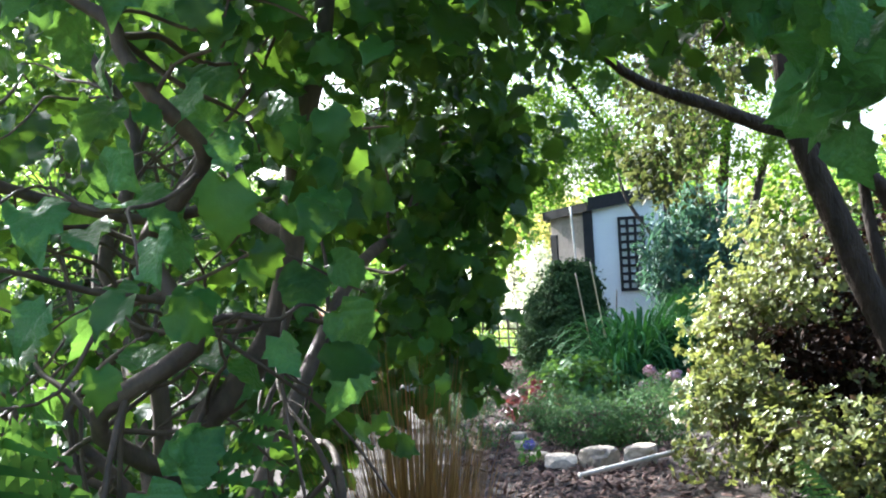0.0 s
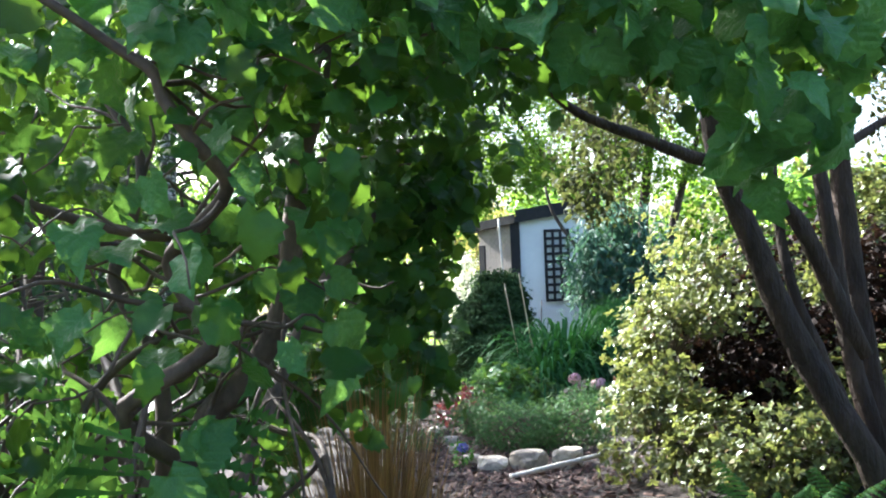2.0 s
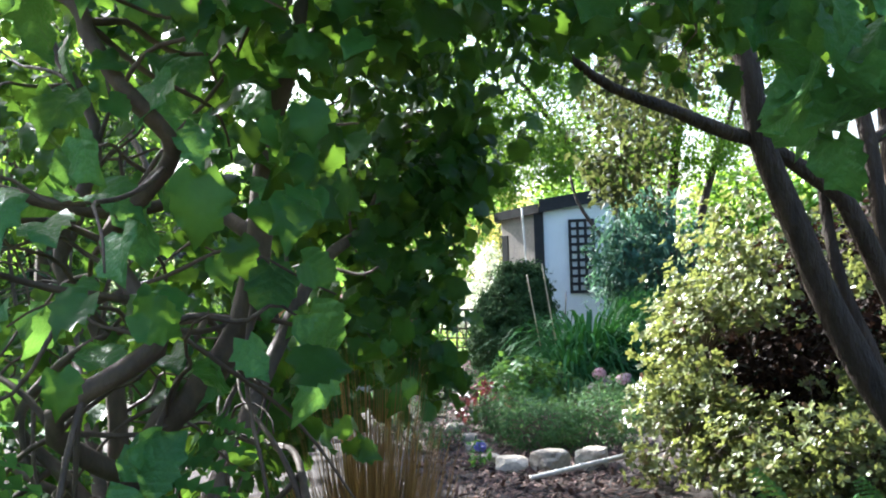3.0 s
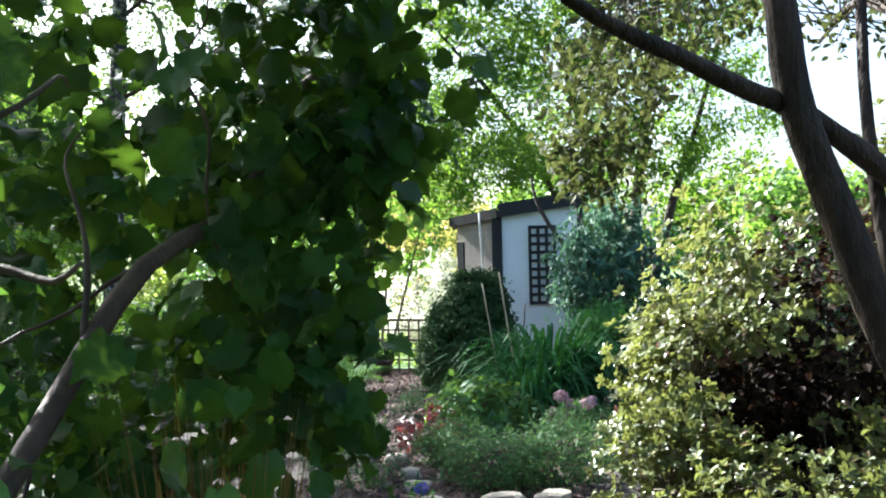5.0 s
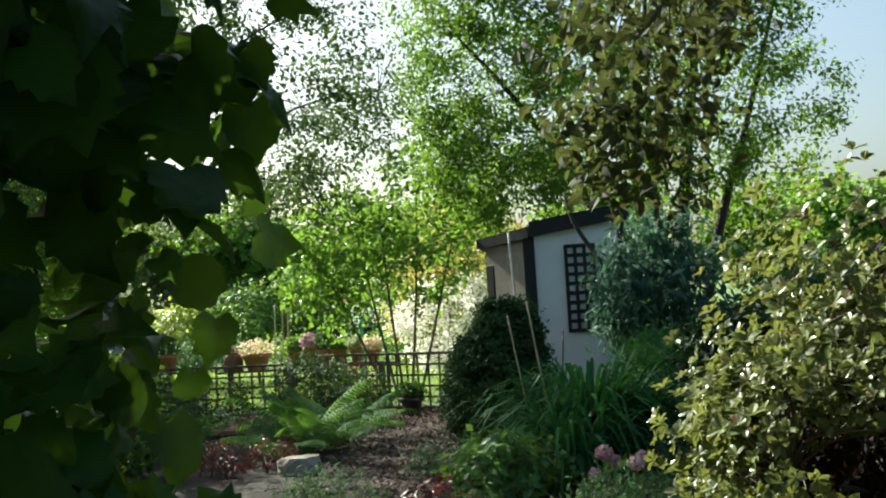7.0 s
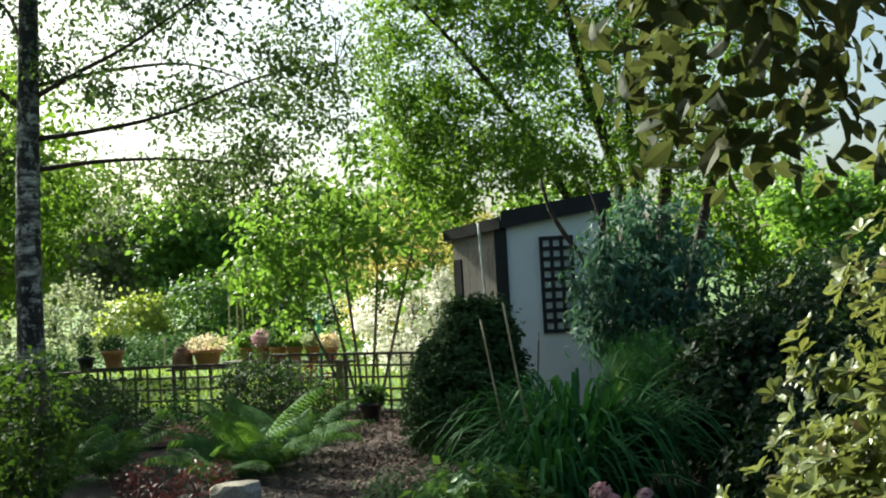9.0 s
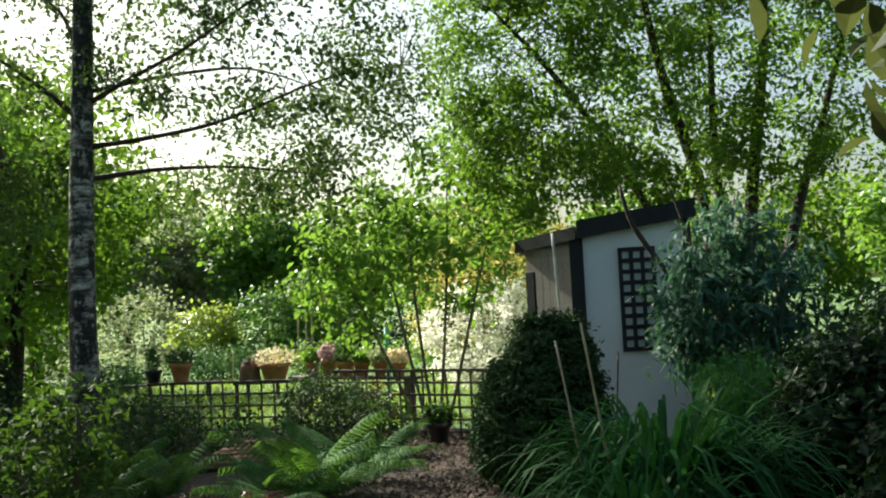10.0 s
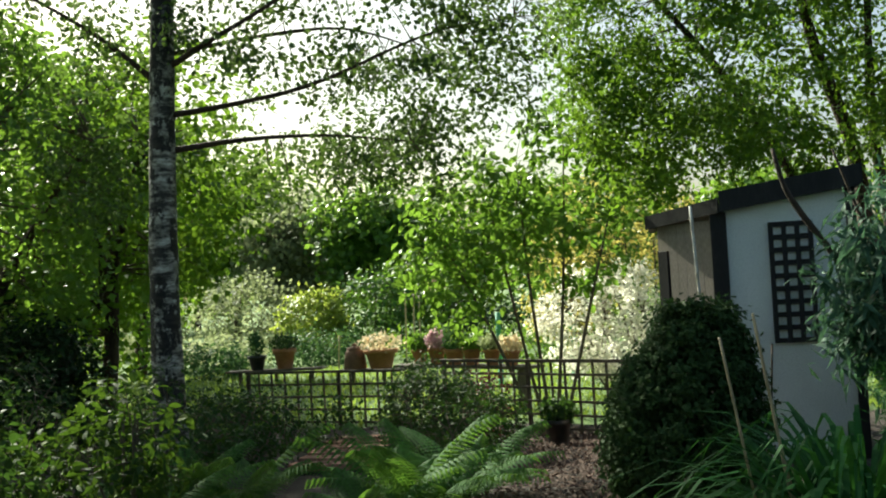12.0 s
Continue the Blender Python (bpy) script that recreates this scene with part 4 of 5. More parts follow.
mound("leafy_perennial", on(-0.84, -6.9), 0.30, 0.44, M_FRESH, "bright green leafy perennial in the border", 90, 14, 0.09)
mound("leafy_perennial", on(-0.52, -6.5), 0.26, 0.34, M_FRESH, "bright green leafy perennial in the border", 60, 14, 0.08)
mound("heuchera", on(-1.18, -7.9), 0.20, 0.30, M_RED, "dark red heuchera at the path edge", 40, 14, 0.06)
mound("santolina", on(-0.72, -9.2), 0.30, 0.30, M_SILVER, "low silvery green mound behind the stones", 190, 22, 0.05, LANCE)
mound("santolina", on(-0.32, -9.1), 0.32, 0.34, M_SILVER, "low silvery green mound behind the stones", 190, 22, 0.05, LANCE)
mound("santolina", on(-0.95, -8.5), 0.24, 0.30, M_SILVER, "low silvery green mound behind the stones", 130, 22, 0.05, LANCE)
mound("santolina", on(-1.55, -9.1), 0.30, 0.34, M_SILVER, "low silvery green mound at the path edge", 90, 20, 0.05, LANCE)
mound("santolina", on(-1.85, -7.6), 0.32, 0.34, M_SILVER, "low silvery green mound at the path edge", 90, 20, 0.05, LANCE)
mound("santolina", on(-1.30, -5.6), 0.30, 0.28, M_SILVER, "low silvery green mound at the path edge", 90, 20, 0.05, LANCE)
mound("catmint", on(-0.98, -6.2), 0.22, 0.35, M_SILVER, "silvery green catmint along the path", 60, 16, 0.05, LANCE)
mound("catmint", on(-0.10, -8.2), 0.33, 0.36, M_SILVER, "silvery green catmint in the border", 170, 16, 0.05, LANCE)


def flower_head(name, base, head, r, mat, label, n=90, category="flower"):
    t = thing(name, base, label, category, name + " plants")
    b, h = np.array(base), np.array(head)
    stem("stalk", [b - (0, 0, 0.02), (b + h) / 2 + rng.normal(size=3) * 0.01, h], [0.006, 0.004], M_FERN, t, 5, 6)
    p, o = blob_points([(head, (r, r, r * 0.9))], n, 0.6)
    v, polys = leaves(RHOMB, p, np.full(n, r * 0.7), frames(n, o * 2, 0.3, 0))
    wpart("bloom", v, polys, mat, t)
    p, o = clumped(np.array([b + (h - b) * f for f in (0.3, 0.5, 0.7)]), unit(rng.normal(size=(3, 3))), 10, 0.05)
    v, polys = leaves(OVAL, p, rng.uniform(0.05, 0.1, len(p)), frames(len(p)))
    wpart("foliage", v, polys, M_FERN, t)


for x, y, z, r in ((-0.12, -6.95, 0.26, 0.055), (-0.05, -6.9, 0.19, 0.05), (0.05, -7.3, 0.24, 0.05), (0.14, -6.8, 0.20, 0.045), (-0.2, -7.2, 0.17, 0.04)):
    flower_head("pink_flower", on(x, y), (x, y, z), r, M_PINK, "pale pink flower head on a leafy stalk")
flower_head("blue_flower", on(-1.10, -9.9), (-1.10, -9.9, 0.13), 0.035, M_BLUE, "small blue flower at the path edge")


# ---- edging stones, fallen stick ----
def boulder(base, size, label, turn=0.0, seed=0, name="edging_stone"):
    r = random.Random(seed)
    bm = bmesh.new()
    bmesh.ops.create_icosphere(bm, subdivisions=3, radius=1)
    off = Vector((r.random() * 9, r.random() * 9, r.random() * 9))
    for v in bm.verts:
        d = 1 + 0.35 * noise.noise(v.co * 1.1 + off) + 0.10 * noise.noise(v.co * 3 + off)
        k = v.co * d
        v.co = Vector((max(-0.85, min(0.85, k.x)) * size[0], max(-0.8, min(0.8, k.y)) * size[1], max(-0.7, min(0.72, k.z)) * size[2]))
    me = bpy.data.meshes.new(name)
    bm.to_mesh(me)
    bm.free()
    me.materials.append(M_STONE)
    ob = new(name, me)
    ob.location, ob.rotation_euler = (base[0], base[1], base[2] + size[2] * 0.55), (0, 0, turn)
    return tagged(ob, label, "stone", "edging stones")


for i, (x, y, a, b, c) in enumerate([(-0.90, -10.0, .12, .10, .07), (-0.655, -10.0, .13, .11, .10), (-0.40, -9.95, .15, .12, .10), (-1.05, -9.75, .08, .08, .05),
                                     (-1.15, -9.3, .09, .08, .05), (-1.22, -8.9, .08, .09, .05), (-1.35, -8.4, .10, .08, .05)]):
    boulder(on(x, y), (a, b, c), "pale rough sandstone edging stone beside the path", i * 0.7, i)
boulder(on(-2.6, -4.9), (0.22, 0.16, 0.12), "pale flat-topped rock in the fern border", 0.3, 31, "border_rock")
cane((-0.19, -10.15, 0.10), (-0.79, -10.42, 0.025), 0.016, "fallen_stick", "pale straight stick lying on the stones", M_POLE, "stick")

# ---- brown sedge, near ferns ----
def build_sedge(base, n, h, label):
    t = thing("sedge", base, label, "grass clump")
    blades(base, n // 2, h * 0.9, 0.006, 0.26, 0.16, M_SEDGE, t, "outer_foliage", 1.0, 6, 0.13)
    blades(base, n // 2, h, 0.006, 0.18, 0.10, M_SEDGE, t, "inner_foliage", 1.0, 6, 0.09)


build_sedge(on(-1.27, -13.7), 620, 1.12, "orange-brown ornamental sedge clump beside the path")
build_sedge(on(-1.22, -13.25), 260, 0.8, "orange-brown ornamental sedge clump beside the path")
fern(on(-1.80, -15.2), 12, 1.15, 2.2)
fern(on(-2.15, -15.3), 14, 1.2, 2.0)
fern(on(-2.4, -15.0), 12, 0.95, 0.9)
fern(on(0.2, -12.95), 16, 0.58, 1.2)
fern(on(0.5, -13.0), 16, 0.62, 1.2)

# ---- ferny border before the fence ----
for x, y, c, l in ((-2.95, -2.9, 16, 0.95), (-2.75, -3.0, 16, 0.90), (-2.7, -1.9, 16, 0.95), (-2.95, -3.6, 14, 0.85), (-4.2, -3.0, 14, 0.9), (-4.6, -3.2, 12, 0.9), (-4.2, -4.6, 12, 0.8)):
    fern(on(x, y), c, l)
for x, y in ((-3.2, -5.0), (-3.5, -4.5), (-2.9, -4.6)):
    mound("red_leaved_plant", on(x, y), 0.22, 0.30, M_RED, "small red-leaved plant among the ferns", 40, 12, 0.045)
shrub("dark_shrub", on(-3.8, 1.0), "dark purple-green shrub before the trellis fence", "shrub", [((-3.5, 1.0, 0.08), (0.75, 0.5, 0.52)), ((-3.9, 1.8, 0.12), (0.55, 0.4, 0.55)), ((-3.0, 0.6, -0.02), (0.5, 0.4, 0.42))], 330, 22, 0.08, 0.06, OVAL, M_DARK, 8, gaps=-0.4)
mound("purple_plant", on(-3.2, 1.9), 0.35, 0.85, M_RED, "dark purple-leaved plant before the trellis fence", 70, 14, 0.06)
shrub("dark_shrub", on(-3.0, -0.3), "dark green leafy shrub before the trellis fence", "shrub", [((-3.1, -0.3, 0.0), (0.5, 0.4, 0.4))], 90, 18, 0.08, 0.06, OVAL, M_DARK, 5)
shrub("leafy_shrub", on(-4.1, -5.0), "upright leafy green shrub beside the ferns", "shrub", [((-4.1, -5.0, 0.50), (0.40, 0.45, 0.55)), ((-4.0, -5.1, 0.78), (0.25, 0.3, 0.35)), ((-4.6, -4.6, 0.35), (0.5, 0.5, 0.45))], 230, 16, 0.085, 0.078, FINE, M_SHADY, 8, gaps=0.02)
shrub("leafy_shrub", on(-4.9, -5.6), "dark leafy shrub beside the ferns", "shrub", [((-4.9, -5.6, 0.55), (0.6, 0.5, 0.7))], 140, 16, 0.09, 0.08, OVAL, M_DARK, 6)
shrub("leafy_shrub", on(-5.2, -2.2), "dark leafy shrub under the birch", "shrub", [((-5.3, -2.2, 0.3), (0.8, 0.6, 0.6))], 130, 16, 0.1, 0.07, OVAL, M_DARK, 6)
shrub("leafy_shrub", on(-6.6, -2.4), "dark leafy shrub under the birch", "shrub", [((-6.8, -2.4, 0.4), (1.0, 0.7, 0.75))], 180, 16, 0.1, 0.07, OVAL, M_DARK, 6)

# ---- shaded shrubs beyond the bush ----
for x, y, rx, h in ((1.3, -4.4, 0.6, 1.15), (1.75, -5.4, 0.6, 0.9), (2.7, -2.4, 1.1, 1.7), (2.0, -4.1, 0.9, 1.5), (3.4, -4.6, 1.1, 1.4), (4.3, -1.5, 1.3, 1.9), (2.3, -6.2, 0.8, 0.9), (1.3, -6.4, 0.55, 0.6), (3.6, -7.5, 1.0, 1.3)):
    shrub("laurel", on(x, y), "dark green laurel shrub in the shade", "shrub", [((x, y, h * 0.45 - 0.15), (rx, rx * 0.8, h * 0.58))], 420, 20, 0.10, 0.085, OVAL, M_LAUREL, 6, "shaded shrubs", gaps=-0.4)

# ---- birch ----
def build_birch():
    base = on(-5.8, -0.9)
    t = thing("birch_tree", base, "silver birch with white bark, black patches and airy small leaves", "tree")
    ls = [stem("trunk", [(-5.80, -0.9, -0.45), (-5.80, -0.9, 0.6), (-5.79, -0.9, 2.0), (-5.70, -0.9, 4.2), (-5.6, -0.9, 6.5), (-5.5, -0.8, 9.0)], [0.20, 0.155, 0.14, 0.115, 0.08, 0.03], M_BIRCHB, t, 18, 40, 0.02)]
    limbs = [[(-5.70, -0.9, 3.75), (-5.2, -0.9, 4.0), (-4.49, -0.9, 4.33), (-3.6, -0.8, 4.9), (-2.9, -0.7, 5.1)],
             [(-5.72, -0.9, 3.30), (-5.0, -0.8, 3.38), (-4.23, -0.6, 3.55), (-3.11, -0.4, 3.97), (-2.3, -0.2, 4.1)],
             [(-5.74, -0.9, 2.95), (-5.0, -0.6, 3.05), (-4.2, -0.4, 3.05), (-3.4, -0.2, 2.95)],
             [(-5.76, -0.9, 3.62), (-6.3, -1.0, 4.1), (-6.89, -1.2, 4.51), (-7.6, -1.3, 4.9)],
             [(-5.65, -0.9, 4.9), (-5.0, -0.5, 5.6), (-4.2, 0.0, 6.2)],
             [(-5.75, -0.9, 4.4), (-6.2, -0.4, 5.0), (-6.9, 0.2, 5.4)],
             [(-5.72, -0.9, 3.9), (-5.1, 0.3, 4.3), (-4.4, 1.2, 4.5), (-3.6, 2.0, 4.3)]]
    for i, p in enumerate(limbs):
        ls.append(stem("limb", p, [0.034 if i < 5 else 0.026, 0.02, 0.006], M_BARK, t, 8, 18))
    crown("foliage", t, [((-4.2, -0.6, 4.1), (1.7, 1.1, 0.8)), ((-3.2, -0.1, 3.5), (1.2, 1.0, 0.8)), ((-4.4, 0.9, 3.4), (1.3, 1.0, 0.7)), ((-6.9, -0.8, 4.6), (1.3, 1.0, 0.9)), ((-5.2, -0.3, 6.0), (2.2, 1.8, 1.5)), ((-3.0, 1.0, 3.6), (1.0, 1.0, 0.9)), ((-7.0, 0.4, 3.1), (0.9, 0.8, 0.8)), ((-5.6, -0.6, 8.0), (2.4, 2.2, 2.0)), ((-3.4, -0.3, 4.8), (1.5, 1.0, 0.7)), ((-2.7, 0.3, 4.2), (0.9, 0.8, 0.7)), ((-3.7, 0.2, 2.9), (0.9, 0.9, 0.6)), ((-4.7, -0.3, 2.75), (0.8, 0.8, 0.45))],
          1750, 36, 0.12, 0.07, RHOMB, M_BIRCH, 0.15, 1.2, np.concatenate(ls[1:]), 0.007, gaps=-0.03)


build_birch()
birch = bpy.data.objects["birch_tree"]
# dense crown added above the view so the birch shades the border
crown("upper_foliage", birch, [((-5.2, -0.3, 6.6), (2.6, 2.0, 1.5)), ((-4.0, 0.2, 7.6), (2.3, 2.0, 1.5)), ((-5.8, -1.0, 8.6), (2.2, 2.0, 1.6)), ((-7.0, -0.6, 6.6), (1.5, 1.5, 1.3))], 600, 40, 0.16, 0.085, RHOMB, M_BIRCH, 0.1, 1.0, gaps=-0.2)


# ---- tree behind the shed ----
def build_shed_tree():
    base = on(1.9, 3.6)
    t = thing("alder_tree", base, "tall many-stemmed tree with dense green leaves behind the shed", "tree")
    ls = []
    for pts, r in (([(1.85, 3.6, -0.5), (1.55, 3.8, 1.5), (1.46, 4.0, 2.9), (1.0, 4.0, 4.6), (0.6, 4.0, 7.0)], [0.13, 0.10, 0.08, 0.04]),
                   ([(1.95, 3.6, -0.5), (2.1, 3.9, 2.0), (2.27, 4.0, 3.43), (2.5, 4.0, 5.0), (2.6, 4.0, 7.0)], [0.12, 0.10, 0.08, 0.04]),
                   ([(2.0, 3.7, -0.5), (1.75, 3.6, 2.0), (1.63, 3.6, 3.4), (1.7, 3.5, 6.0)], [0.09, 0.07, 0.06, 0.03]),
                   ([(2.05, 3.7, -0.5), (2.7, 3.8, 2.2), (3.3, 3.9, 4.0), (3.9, 4.0, 6.0)], [0.10, 0.08, 0.05, 0.03]),
                   ([(1.8, 3.6, -0.5), (0.9, 3.5, 2.0), (0.2, 3.4, 3.4), (-0.6, 3.4, 4.6), (-1.4, 3.5, 5.6)], [0.09, 0.06, 0.05, 0.02])):
        ls.append(stem("trunk", pts, r, M_BARK, t, 9, 22))
    crown("foliage", t, [((-0.6, 3.4, 4.4), (1.6, 1.4, 1.8)), ((0.9, 3.6, 4.4), (1.7, 1.5, 1.8)), ((2.6, 3.8, 4.6), (1.7, 1.5, 1.7)), ((0.4, 3.4, 6.5), (2.6, 1.8, 1.5)), ((-0.9, 3.0, 3.0), (0.9, 0.8, 0.8)), ((3.9, 4.0, 4.2), (1.1, 1.2, 1.2)), ((0.6, 2.9, 2.9), (0.9, 0.5, 0.5)), ((-1.6, 3.2, 4.6), (0.9, 1.0, 1.3)), ((2.2, 3.6, 3.1), (1.2, 0.8, 0.6)), ((-1.3, 3.4, 6.0), (1.2, 1.2, 1.0)), ((3.4, 3.4, 6.4), (1.6, 1.4, 1.2))],
          3400, 38, 0.13, 0.095, OVAL, M_TREE, 0.3, 0.5, np.concatenate(ls), 0.009, gaps=0.09)


build_shed_tree()
# extra alder crown added above the view as overhead cover
crown("upper_foliage", bpy.data.objects["alder_tree"], [((-0.6, 2.8, 7.6), (2.6, 1.7, 1.3)), ((2.2, 3.2, 7.4), (2.4, 1.7, 1.5)), ((0.6, 3.4, 9.0), (2.2, 1.8, 1.2))], 800, 30, 0.17, 0.11, RHOMB, M_TREE, 0.1, 0.6, gaps=-0.1)


crown("drooping_foliage", bpy.data.objects["alder_tree"], [((-0.35, 1.5, 3.05), (0.8, 0.6, 0.5)), ((-1.3, 2.8, 3.6), (0.8, 0.7, 0.9))], 330, 30, 0.12, 0.08, OVAL, M_TREE, 0.2, 0.9, gaps=0.0)
# paler lime leaves put the sun on the alder into leaf colour
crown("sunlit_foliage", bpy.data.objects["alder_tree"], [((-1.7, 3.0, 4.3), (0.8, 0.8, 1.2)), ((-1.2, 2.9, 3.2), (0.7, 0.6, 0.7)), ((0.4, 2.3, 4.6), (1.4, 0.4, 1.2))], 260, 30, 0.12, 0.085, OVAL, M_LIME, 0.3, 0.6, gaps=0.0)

# ---- slender multi-stemmed shrub behind the fence ----
def build_lilac():
    base = on(-2.75, 5.2)
    t = thing("lilac", base, "slender many-stemmed shrub with sunlit yellow-green leaves", "shrub")
    ls = []
    for top in ((-4.5, 5.4, 2.5), (-3.7, 5.6, 3.2), (-3.1, 5.2, 3.3), (-2.4, 5.4, 3.6), (-1.6, 5.3, 3.1)):
        foot = np.array([-2.75 + (top[0] + 2.75) * 0.18, 5.2, -0.5])
        mid = foot * 0.55 + np.array(top) * 0.45 + np.array([0.12 * (top[0] + 3 > 0) - 0.06, 0, 0.25])
        ls.append(stem("stem", [foot, mid, top], [0.03, 0.022, 0.008], M_TWIG, t, 7, 14))
    crown("foliage", t, [((-3.6, 5.4, 2.5), (1.2, 0.9, 0.8)), ((-4.4, 5.3, 1.9), (0.7, 0.6, 0.6)), ((-2.3, 5.4, 2.1), (1.0, 0.8, 0.9)), ((-3.2, 5.3, 3.1), (0.7, 0.6, 0.5)), ((-2.3, 5.2, 3.5), (0.7, 0.6, 0.7)), ((-1.5, 5.1, 2.9), (0.6, 0.6, 0.8)), ((-4.0, 5.2, 1.2), (0.7, 0.5, 0.4))],
          520, 18, 0.14, 0.16, FINE, M_LIME, 0.2, 0.5, np.concatenate(ls), 0.006, gaps=0.04)


build_lilac()
shrub("golden_shrub", on(-1.6, 8.5), "golden-leaved shrub glowing in the sun", "shrub", [((-1.8, 8.5, 2.3), (1.4, 1.0, 1.1)), ((-2.7, 8.8, 1.5), (1.0, 0.8, 1.1))], 330, 22, 0.14, 0.10, OVAL, M_GOLD, 8)
shrub("white_flowering_shrub", on(-1.9, 7.0), "low shrub covered in pale cream blossom", "shrub", [((-2.0, 7.0, 0.80), (1.2, 0.7, 0.95))], 330, 26, 0.09, 0.07, RHOMB, M_WHITEP, 5)


# ---- pots on a low plank bench ----
def pot(base, r, h, mat, plant_mat, plant, label, name="plant_pot"):
    t = thing(name, base, label, "plant pot", "potted plants")
    prof = [(0.0, 0.66 * r), (0.78, 0.92 * r), (0.78, 1.06 * r), (1.0, 1.10 * r), (1.0, 0.94 * r), (0.86, 0.88 * r)]
    n = 20
    v = [(base[0] + cos(tau * j / n) * q, base[1] + sin(tau * j / n) * q, base[2] + f * h) for f, q in prof for j in range(n)]
    quads = [(i * n + j, i * n + (j + 1) % n, (i + 1) * n + (j + 1) % n, (i + 1) * n + j) for i in range(len(prof) - 1) for j in range(n)]
    pot_ob = wpart("pot", v, [np.array(quads), ], mat, t, "", True)
    disc = [(base[0] + cos(tau * j / n) * 0.885 * r, base[1] + sin(tau * j / n) * 0.885 * r, base[2] + 0.87 * h) for j in range(n)]
    wpart("compost", disc, [np.array([list(range(n))])], M_SOIL, pot_ob, "dark compost")
    foot = [(base[0] + cos(tau * j / n) * 0.66 * r, base[1] + sin(tau * j / n) * 0.66 * r, base[2]) for j in range(n)]
    wpart("pot_base", foot, [np.array([list(range(n))])], mat, pot_ob)
    if plant:
        pr, ph = plant
        p, o = blob_points([((base[0], base[1], base[2] + h * 0.9 + ph * 0.45), (pr, pr, ph * 0.6))], 260, 0.3)
        p[:, 2] = np.maximum(p[:, 2], base[2] + 0.9 * h)
        vv, polys = leaves(OVAL, p, rng.uniform(0.07, 0.13, len(p)), frames(len(p), o, 0.6, -0.4))
        tagged(wpart("foliage", vv, polys, plant_mat, t), kind="stuff")


def build_bench(a, b, z, label):
    a, b = np.array(a, float), np.array(b, float)
    t = thing("plank_bench", (*a, -0.5), label, "bench")
    L, way = np.linalg.norm(b - a), atan2(b[1] - a[1], b[0] - a[0])
    plank = box_mesh("plank", (L + 0.5, 0.22, 0.045), M_FENCE, 0.006)
    leg = box_mesh("leg", (0.05, 0.16, z + 0.5 - 0.046), M_FENCE, 0.006)
    nrm = np.array([-sin(way), cos(way)])
    for s in (-0.12, 0.12):
        p = (b - a) / 2 + nrm * s
        part("plank", plank, t, at=(p[0], p[1], z + 0.5 - 0.0225)).rotation_euler = (0, 0, way)
    for f in (0.02, 0.5, 0.98):
        p = (b - a) * f
        part("leg", leg, t, at=(p[0], p[1], (z + 0.5 - 0.046) / 2)).rotation_euler = (0, 0, way)


build_bench((-10.6, 12.2), (-8.9, 12.4), -0.16, "low weathered plank bench carrying plant pots")
build_bench((-7.7, 11.4), (-6.3, 11.4), -0.16, "low weathered plank bench carrying plant pots")
build_bench((-5.4, 7.5), (-3.3, 6.2), 0.18, "low weathered plank bench carrying plant pots")
pot((-10.15, 12.2, -0.16), 0.20, 0.32, M_BLKPOT, M_SILVER, (0.16, 0.55), "black plastic pot with a spindly green plant")
pot((-9.55, 12.35, -0.16), 0.25, 0.45, M_TERRA, M_DARK, (0.33, 0.35), "terracotta pot with a dark green bushy plant")
pot((-7.05, 11.4, -0.16), 0.34, 0.40, M_TERRA, M_CREAM, (0.52, 0.34), "wide terracotta pot overflowing with cream flowers")


def forcing_jar(base, r, h):
    t = thing("forcing_jar", base, "weathered terracotta forcing jar with a knobbed lid", "garden jar")
    n = 20
    for nm, prof in (("body", [(0.0, 0.98), (0.03, 1.0), (0.45, 0.94), (0.66, 0.82), (0.74, 0.66), (0.74, 0.60)]), ("lid", [(0.745, 0.70), (0.78, 0.70), (0.86, 0.45), (0.89, 0.17), (0.93, 0.22), (0.98, 0.18), (1.0, 0.0)])):
        v = [(base[0] + cos(tau * j / n) * q * r, base[1] + sin(tau * j / n) * q * r, base[2] + f * h) for f, q in prof for j in range(n)]
        quads = [(i * n + j, i * n + (j + 1) % n, (i + 1) * n + (j + 1) % n, (i + 1) * n + j) for i in range(len(prof) - 1) for j in range(n)]
        wpart(nm, v, [np.array(quads)], M_JAR, t, "", True)


forcing_jar((-7.62, 11.4, -0.16), 0.24, 0.55)
for x, y, r, h, m, pl in ((-5.25, 7.41, .14, .26, M_LIME, (.18, .26)), (-4.9, 7.19, .15, .28, M_PINK, (.2, .30)), (-4.55, 6.97, .17, .26, M_SILVER, (.2, .42)), (-4.22, 6.77, .15, .26, M_LIME, (.2, .24)), (-3.85, 6.54, .14, .26, M_PALE, (.2, .24)), (-3.5, 6.32, .14, .24, M_CREAM, (.2, .22))):
    pot((x, y, 0.18), r, h, M_TERRA, m, pl, "small terracotta pot with a flowering plant on the bench")
pot(on(-2.35, 2.0), 0.17, 0.30, M_BLKPOT, M_DARK, (0.2, 0.25), "black pot standing on the mulch by the fence")

